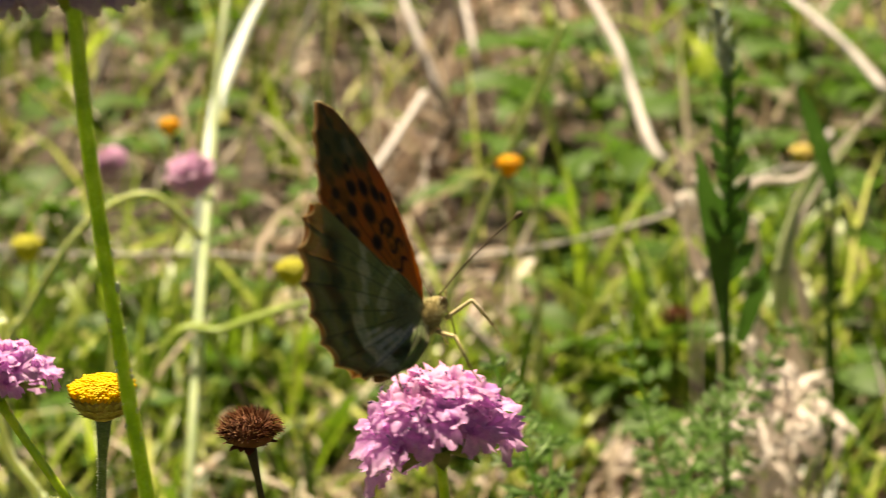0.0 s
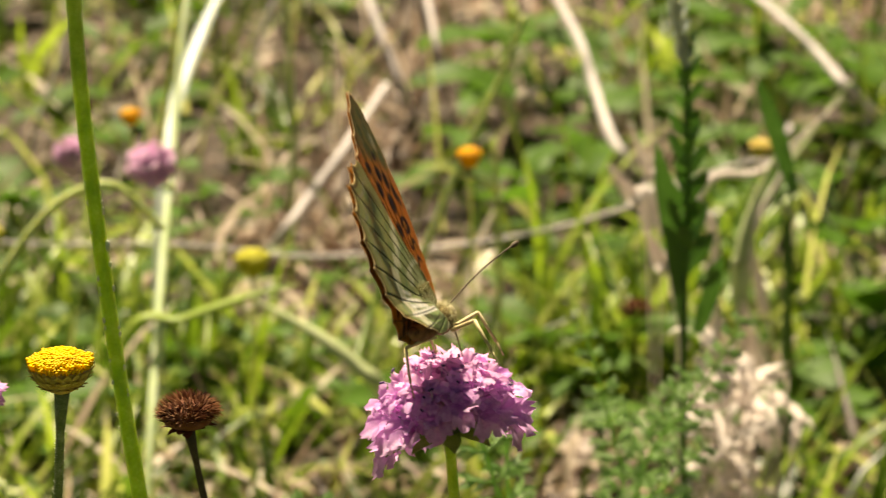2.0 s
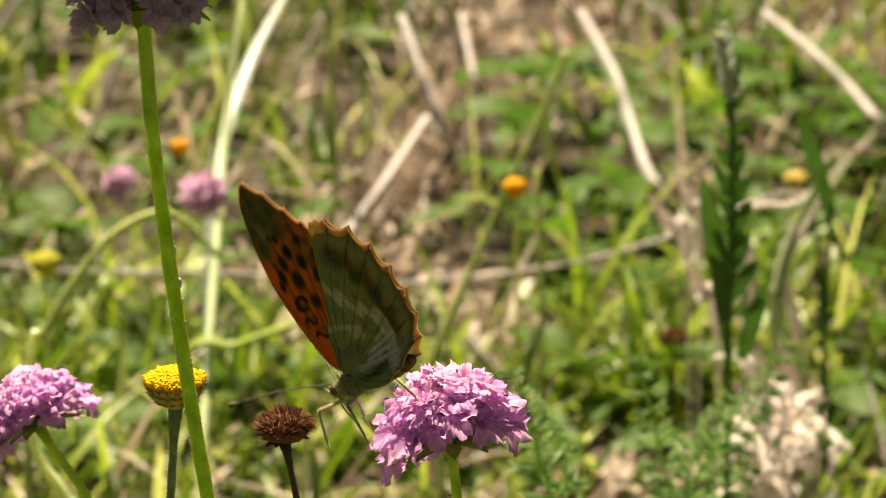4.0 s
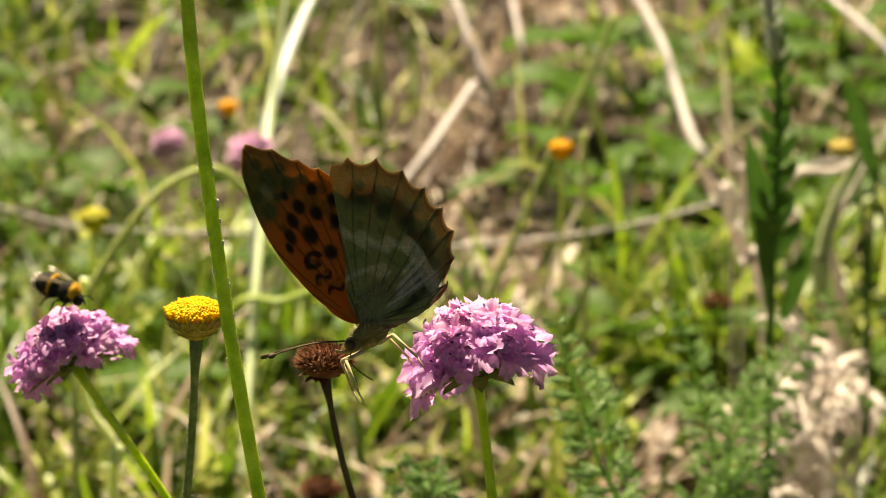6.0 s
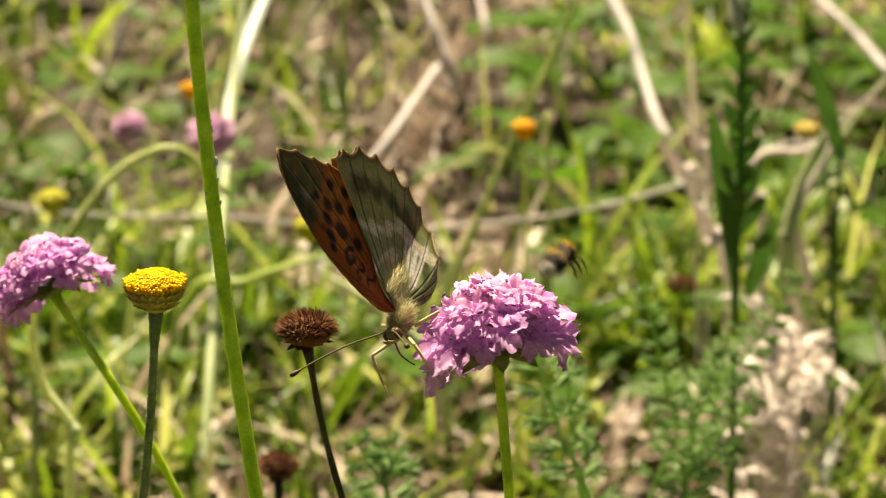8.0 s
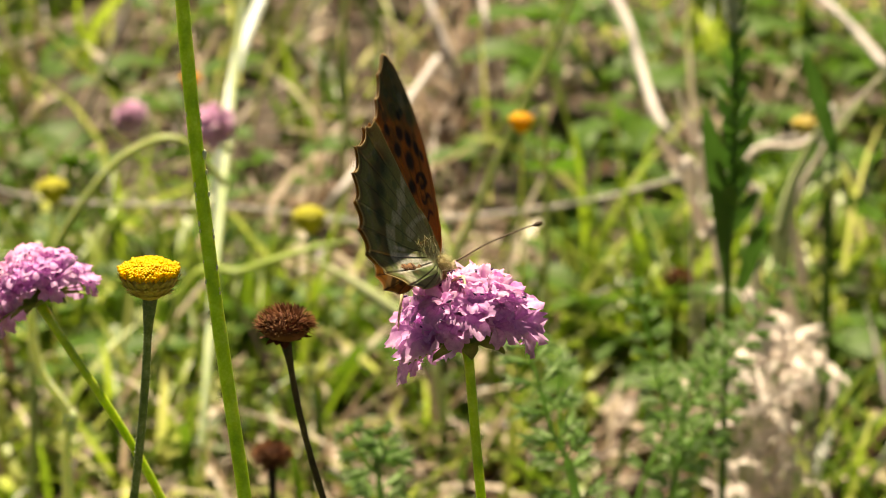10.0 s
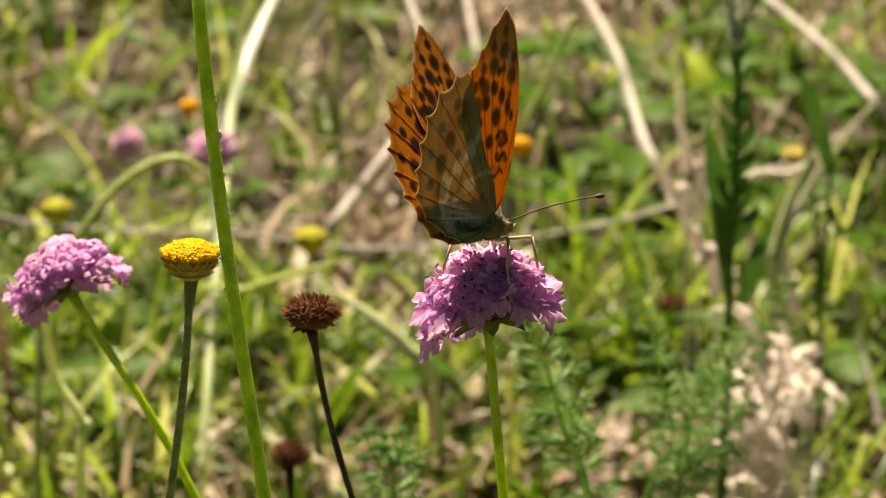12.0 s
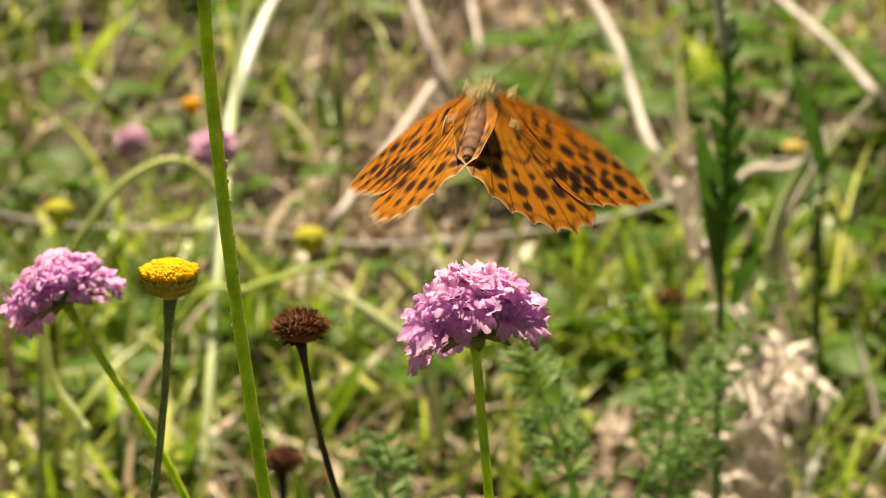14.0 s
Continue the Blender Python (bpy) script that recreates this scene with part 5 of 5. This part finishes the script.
for sy in (-1, 1):
    bm = bmesh.new()
    ball(bm, (0.0053, sy * 0.0011, -0.0005), (0.0009, 0.0007, 0.0010), 14, 10)
    part("eye", bm, EYE, head, "dark brown compound eye")
    bm = bmesh.new()
    tube(bm, spline([(0.0058, sy * 0.0005, -0.0012), (0.0070, sy * 0.0005, -0.0008), (0.0078, sy * 0.0005, 0.0001)], 4), lambda t: 0.00042 * (1 - 0.6 * t), 7)
    part("palp", bm, FUR_PALE, head)
    bm = bmesh.new()
    tube(bm, spline([(0.0057, sy * 0.0006, 0.0006), (0.0105, sy * 0.0050, 0.0030), (0.0155, sy * 0.0092, 0.0046), (0.0185, sy * 0.0118, 0.0052)], 8),
         lambda t: 0.00014 if t < 0.84 else 0.00014 + 0.00033 * math.sin((t - 0.84) / 0.16 * 2.6), 8)
    part("antenna", bm, ANTENNA, butterfly, "dark clubbed antenna", at=BACK)
bm = bmesh.new()
tube(bm, spline([(0.0058, 0, -0.0014), (0.0066, 0, -0.0035), (0.0058, 0, -0.0060), (0.0050, 0, -0.0075)], 6), 0.00013, 7)
part("proboscis", bm, ANTENNA, butterfly, "thin dark proboscis", at=BACK)
for sy in (-1, 1):
    for hip, knee, ankle, foot in (((0.0022, 0.0012, -0.0022), (0.0058, 0.0044, -0.0018), (0.0068, 0.0050, -0.0072), (0.0070, 0.0052, -0.0098)),
                                   ((-0.0008, 0.0014, -0.0024), (-0.0030, 0.0060, -0.0022), (-0.0044, 0.0070, -0.0074), (-0.0044, 0.0074, -0.0098))):
        q = [Vector((x, sy * y, z)) for x, y, z in (hip, knee, ankle, foot)]
        bm = bmesh.new()
        tube(bm, spline([q[0], q[0].lerp(q[1], 0.5), q[1]], 4), lambda t: 0.00036 - 0.00008 * t, 8)
        leg = part("leg", bm, LEG, butterfly, "pale yellow leg")
        bm = bmesh.new()
        tube(bm, [q[1], q[1].lerp(q[2], 0.5), q[2]], lambda t: 0.00028 - 0.00006 * t, 8)
        part("shin", bm, LEG, leg)
        bm = bmesh.new()
        tube(bm, [q[2], q[2].lerp(q[3], 0.5), q[3]], lambda t: 0.00016 - 0.00005 * t, 8)
        part("foot", bm, LEG, leg)
roots = []
for i in range(1300):
    u, v = rb.uniform(0, 6.283), rb.uniform(-0.5, 1)
    d = Vector((math.cos(u) * math.sqrt(max(0, 1 - v * v)), math.sin(u) * math.sqrt(max(0, 1 - v * v)), v))
    roots.append((Vector((d.x * 0.0032 - 0.0005, d.y * 0.0020, d.z * 0.0022 - 0.0003)), d + Vector((-0.6, 0, 0.2))))
part("fur", hairs(rb, roots, 0.0015, 0.000035), FUR_PALE, butterfly, "pale yellowish fur")
wings = {}
for sy, sd in ((1, "left"), (-1, "right")):
    for fore in (True, False):
        nm = "forewing" if fore else "hindwing"
        w = part(nm, wing_mesh(nm, fore, sy), None, butterfly, "orange forewing with black spots" if fore else "hindwing, olive green with silvery bands beneath")
        wings[sd, fore] = w
        # long pale hairs at the root of the hindwing's under face
        if not fore:
            rts = []
            for i in range(260):
                a, s = rb.uniform(-6.5, -0.5), rb.uniform(-0.8, 4.2)
                rts.append((Vector((a, s * sy, -0.1)) * MM, Vector((-0.8, 0.45 * sy, -0.55))))
            part("fringe", hairs(rb, rts, 0.0016, 0.00005), FUR_PALE, w, "long pale hairs")


# ---- the bumblebee ----
B = 0.72                                         # a small worker
bee = thing("bumblebee", "black bumblebee with yellow bands and a white tail", "bee")


def furry(name, centre, radii, material, label, count, length):
    centre, radii, length = [c * B for c in centre], [c * B for c in radii], length * B
    bm = bmesh.new()
    ball(bm, centre, radii, 16, 10)
    body = part(name, bm, material, bee, label)
    rts = []
    for i in range(count):
        u, v = rb.uniform(0, 6.283), rb.uniform(-1, 1)
        q = math.sqrt(1 - v * v)
        d = Vector((math.cos(u) * q, math.sin(u) * q, v))
        rts.append((Vector(centre) + Vector((d.x * radii[0], d.y * radii[1], d.z * radii[2])) * 0.97, d + Vector((-0.4, 0, 0))))
    part("fur", hairs(rb, rts, length, 0.00006), material, body)


furry("thorax", (0.0018, 0, 0), (0.0027, 0.0030, 0.0028), BEE_BLACK, "black furry thorax", 420, 0.0011)
furry("collar", (0.0034, 0, 0.0006), (0.0014, 0.0026, 0.0021), BEE_YELLOW, "yellow collar band", 320, 0.0010)
furry("abdomen", (-0.0038, 0, -0.0004), (0.0040, 0.0032, 0.0030), BEE_BLACK, "black furry abdomen", 420, 0.0009)
furry("band", (-0.0028, 0, -0.0002), (0.0011, 0.00325, 0.0031), BEE_YELLOW, "yellow band", 300, 0.0009)
furry("tail", (-0.0070, 0, -0.0008), (0.0016, 0.0020, 0.0019), BEE_WHITE, "whitish tail", 260, 0.0010)
furry("head", (0.0054, 0, -0.0008), (0.0013, 0.0017, 0.0016), BEE_BLACK, "black head", 120, 0.0006)
for sy in (-1, 1):
    bm = bmesh.new()
    lobe(bm, pose(0, 0, 0, 0, 0, sy * 158), 0.0095, 0.0030, 0.15, 0.03, 7, tip=0.6)
    lobe(bm, pose(-0.0008, 0, 0, 0, 0, sy * 168), 0.0070, 0.0024, 0.15, 0.03, 7, tip=0.6)
    part("wing", bm, BEE_WING, bee, "smoky clear wing", at=pose(0.001 * B, sy * 0.0014 * B, 0.0022 * B) @ Matrix.Scale(B, 4))
    bm = bmesh.new()
    tube(bm, spline([(0.0058, sy * 0.0006, 0.0004), (0.0074, sy * 0.0014, 0.0008), (0.0086, sy * 0.0022, -0.0002)], 4), 0.00016, 6)
    part("antenna", bm, BEE_BLACK, bee, at=Matrix.Scale(B, 4))
    for k in range(3):
        bm = bmesh.new()
        tube(bm, spline([(0.003 - k * 0.0018, sy * 0.0016, -0.0018), (0.0034 - k * 0.0026, sy * 0.0042, -0.0022), (0.0034 - k * 0.0030, sy * 0.0048, -0.0048)], 4), lambda t: 0.00040 - 0.0002 * t, 6)
        part("leg", bm, BEE_BLACK, bee, at=Matrix.Scale(B, 4))


# ---- what moves ----
def sway(thing_, neck, rows):
    """Poses of a plant that leans about its root so that its neck follows the rows (t, x, y)."""
    root = thing_.matrix_basis.translation.copy()
    rest = Vector(neck) - root
    out = []
    for t, x, y in rows:
        now = Vector((x, y, neck[2])) - root
        out.append((t, Matrix.Translation(root) @ rest.rotation_difference(now).to_matrix().to_4x4()))
    return out


def motions():
    walk(flower, sway(flower, (0.0035, 0.401, 0.3203), [(0, 0.0023, 0.4022), (0.5, 0.0066, 0.4031), (1, 0.0085, 0.4033), (1.5, 0.0085, 0.3989), (2, 0.0111, 0.4012), (2.5, 0.0060, 0.4010), (3, 0.0058, 0.4025), (3.5, 0.0051, 0.4004), (4, -0.0024, 0.4051), (4.2, -0.0027, 0.4070), (6.3, -0.0055, 0.4044), (6.5, -0.0001, 0.4026), (7, 0.0037, 0.4019), (7.5, 0.0041, 0.4010), (8, 0.0054, 0.3956), (8.2, 0.0010, 0.3989), (10.3, 0.0027, 0.3985), (10.5, -0.0011, 0.3991), (11, 0.0020, 0.4039), (11.5, 0.0016, 0.3960), (12, 0.0000, 0.3995), (12.5, 0.0016, 0.3999), (13, 0.0021, 0.3974), (13.5, 0.0019, 0.3950), (14, 0.0020, 0.4008)]))
    walk(yellow, sway(yellow, (-0.0535, 0.428, 0.3193), [(0, -0.0527, 0.4244), (0.5, -0.0523, 0.4290), (1, -0.0525, 0.4279), (1.5, -0.0530, 0.4309), (2, -0.0529, 0.4294), (2.5, -0.0531, 0.4301), (3, -0.0513, 0.4293), (3.5, -0.0527, 0.4302), (4, -0.0509, 0.4287), (4.2, -0.0518, 0.4286), (6.3, -0.0559, 0.4277), (6.5, -0.0535, 0.4283), (7, -0.0536, 0.4283), (7.5, -0.0549, 0.4300), (8, -0.0537, 0.4244), (8.2, -0.0537, 0.4271), (10.3, -0.0542, 0.4264), (10.5, -0.0555, 0.4272), (11, -0.0536, 0.4265), (11.5, -0.0545, 0.4285), (12, -0.0541, 0.4273), (12.5, -0.0537, 0.4277), (13, -0.0542, 0.4275), (13.5, -0.0547, 0.4273), (14, -0.0550, 0.4279)]))
    walk(brown, sway(brown, (-0.032, 0.436, 0.3096), [(0, -0.0297, 0.4359), (0.5, -0.0314, 0.4391), (1, -0.0317, 0.4382), (1.5, -0.0326, 0.4402), (2, -0.0328, 0.4378), (2.5, -0.0325, 0.4383), (3, -0.0316, 0.4369), (3.5, -0.0336, 0.4366), (4, -0.0322, 0.4369), (4.2, -0.0325, 0.4358), (6.3, -0.0335, 0.4368), (6.5, -0.0331, 0.4367), (7, -0.0324, 0.4361), (7.5, -0.0332, 0.4368), (8, -0.0278, 0.4331), (8.2, -0.0315, 0.4346), (10.3, -0.0301, 0.4323), (10.5, -0.0309, 0.4324), (11, -0.0306, 0.4302), (11.5, -0.0315, 0.4310), (12, -0.0321, 0.4303), (12.5, -0.0311, 0.4307), (13, -0.0307, 0.4307), (13.5, -0.0305, 0.4312), (14, -0.0307, 0.4323)]))
    walk(tall_flower, sway(tall_flower, (-0.0450, 0.388, 0.3753), [(0, -0.0470, 0.3803), (0.5, -0.0431, 0.3855), (1, -0.0419, 0.3873), (1.5, -0.0418, 0.3844), (2, -0.0427, 0.3914), (2.5, -0.0441, 0.3863), (3, -0.0472, 0.3867), (3.5, -0.0444, 0.3899), (4, -0.0485, 0.3844), (4.2, -0.0462, 0.3862), (6.3, -0.0515, 0.3904), (6.5, -0.0470, 0.3906), (7, -0.0435, 0.3927), (7.5, -0.0418, 0.3926), (8, -0.0424, 0.3878), (8.2, -0.0443, 0.3917), (10.3, -0.0433, 0.3884), (10.5, -0.0464, 0.3875), (11, -0.0450, 0.3958), (11.5, -0.0453, 0.3907), (12, -0.0492, 0.3917), (12.5, -0.0488, 0.3909), (13, -0.0472, 0.3917), (13.5, -0.0449, 0.3919), (14, -0.0439, 0.3879)]))
    walk(left_flower, sway(left_flower, (-0.081, 0.468, 0.3031), [(0, -0.0785, 0.4777), (0.5, -0.0834, 0.4662), (1, -0.0805, 0.4696), (1.5, -0.0788, 0.4631), (2, -0.0788, 0.4621), (2.5, -0.0792, 0.4631), (3, -0.0772, 0.4625), (3.5, -0.0788, 0.4628), (4, -0.0801, 0.4630), (4.2, -0.0834, 0.4647), (6.3, -0.0824, 0.4598), (6.5, -0.0823, 0.4611), (7, -0.0805, 0.4586), (7.5, -0.0817, 0.4582), (8, -0.0796, 0.4837), (8.2, -0.0825, 0.4689), (10.3, -0.0801, 0.4723), (10.5, -0.0804, 0.4730), (11, -0.0793, 0.4690), (11.5, -0.0819, 0.4728), (12, -0.0813, 0.4699), (12.5, -0.0812, 0.4728), (13, -0.0808, 0.4734), (13.5, -0.0807, 0.4734), (14, -0.0802, 0.4728)]))
    walk(butterfly, [
        (0, pose(0.0006, 0.3875, 0.3482, -17.0, -20.4, 61.0)),
        (0.5, pose(0.0042, 0.3906, 0.3489, -16.2, -18.9, 69.2)),
        (1, pose(0.0081, 0.3977, 0.3453, -18.7, -12.3, 57.0)),
        (1.5, pose(0.0091, 0.4007, 0.3397, -29.1, 9.4, 61.0)),
        (2, pose(0.0096, 0.4005, 0.3412, -25.2, 8.3, 74.5)),
        (2.5, pose(0.0008, 0.4094, 0.3376, -23.6, 11.0, 89.9)),
        (3, pose(-0.0041, 0.4108, 0.3379, -12.1, 2.6, 107.5)),
        (3.5, pose(-0.0070, 0.3968, 0.3388, -14.8, 9.7, 119.0)),
        (4, pose(-0.0188, 0.3979, 0.3343, -11.8, 25.9, 137.3)),
        (4.2, pose(-0.0186, 0.4041, 0.3306, -10.2, 33.8, 136.3)),
        (6.3, pose(-0.0243, 0.3969, 0.3310, 22.3, 26.1, 201.7)),
        (6.5, pose(-0.0194, 0.4012, 0.3286, 22.7, 31.1, 203.3)),
        (7, pose(-0.0145, 0.3995, 0.3287, 25.5, 26.7, 222.4)),
        (7.5, pose(-0.0120, 0.4070, 0.3254, 31.0, 21.3, 250.2)),
        (8, pose(-0.0109, 0.3975, 0.3268, 23.5, 22.8, 250.2)),
        (8.2, pose(-0.0153, 0.3988, 0.3251, 30.4, 28.6, 264.0)),
        (9.0, pose(-0.0040, 0.3950, 0.3320, 18.0, 18.0, 322.0)),
        (9.7, pose(-0.0020, 0.4000, 0.3330, -10.0, 14.0, 382.0)),
        (10.3, pose(-0.0041, 0.4031, 0.3331, -26.8, 11.9, 440.2)),
        (10.5, pose(-0.0082, 0.4018, 0.3331, -26.9, 12.1, 437.6)),
        (11, pose(-0.0057, 0.4097, 0.3342, -22.0, 6.0, 439.9)),
        (11.5, pose(-0.0029, 0.4034, 0.3340, -16.5, 1.5, 436.0)),
        (12, pose(0.0002, 0.3996, 0.3383, -10.2, 11.9, 409.3)),
        (12.5, pose(0.0012, 0.3970, 0.3397, -9.1, 11.1, 408.5)),
        (13, pose(0.0026, 0.3939, 0.3410, -8.8, -2.1, 403.6)),
        (13.5, pose(0.0023, 0.3980, 0.3412, -2.8, -18.8, 406.9)),
        (13.6, pose(0.0014, 0.3980, 0.3401, 0.3, -10.3, 420.4)),
        (13.7, pose(0.0029, 0.3969, 0.3409, -1.7, -15.0, 409.2)),
        (13.8, pose(0.0021, 0.3989, 0.3444, -2.4, -9.9, 427.3)),
        (13.9, pose(0.0002, 0.3996, 0.3516, -0.6, 1.6, 444.1)),
        (14, pose(0.0026, 0.3780, 0.3700, 2.0, -26.0, 438.0)),
    ])
    # opening of the wings above the level, left and right, and how far the forewings are drawn forward
    opening = [(0.0, 89.8, 89.8, 0), (8.2, 89.8, 89.8, 0), (10.3, 89.8, 89.8, -14), (11.7, 89.8, 89.8, -14), (11.85, 80, 84, -11), (12.0, 68, 81, -8), (12.5, 54, 68, -7), (13.0, 54, 68, -0), (13.3, 54, 66, 1), (13.5, 45, 55, 1), (13.6, 41, 51, -3), (13.7, 71, 74, 9), (13.8, 68, 71, 2), (13.9, -10, -9, 22), (14.0, -46, -40, 2)]
    def droop(a, fore):
        """On the downstroke the hindwings hang lower than the forewings."""
        return a if fore or a > 0 else a * 1.02

    for (side, fore), w in wings.items():
        s = 1 if side == "left" else -1
        off = 0.00022 if fore else 0.00048
        walk(w, [(t, Matrix.Translation((0, s * off, 0.0016)) @ pose(0, 0, 0, s * droop(l if s > 0 else r_, fore)) @ pose(0, 0, 0, 0, 0, -s * (f if fore else f * (0.25 if f > 0 else 0.8)))) for t, l, r_, f in opening])
    walk(bee, [(0.0, pose(-0.30, 0.60, 0.42, 0, 0, -20)), (4.2, pose(-0.24, 0.52, 0.40, 0, 0, -20)), (5.4, pose(-0.12, 0.47, 0.345, 0, 10, -10)),
               (6.3, pose(-0.0803, 0.457, 0.3146, 0, 20, -25)), (6.5, pose(-0.0803, 0.457, 0.3144, 0, 20, -25)), (7.0, pose(-0.0785, 0.455, 0.3140, 0, 24, -25)), (7.5, pose(-0.0780, 0.455, 0.3142, 5, 24, -20)), (7.6, pose(-0.0770, 0.460, 0.3140, 5, 15, -10)),
               (7.7, pose(-0.0685, 0.460, 0.3220, 0, -15, 0)), (7.8, pose(-0.0430, 0.460, 0.3270, -5, -10, 20)), (7.9, pose(-0.0110, 0.456, 0.3250, -10, -5, 50)), (8.0, pose(0.0180, 0.450, 0.3215, -10, -5, 62)), (8.1, pose(0.0205, 0.447, 0.3095, -10, 5, 30)), (8.2, pose(0.0289, 0.440, 0.3135, -10, 5, 8)),
               (8.6, pose(0.10, 0.44, 0.34, 0, 0, 120)), (9.4, pose(0.30, 0.50, 0.42, 0, 0, 60)), (14.0, pose(0.9, 0.9, 0.6, 0, 0, 50))])


motions()
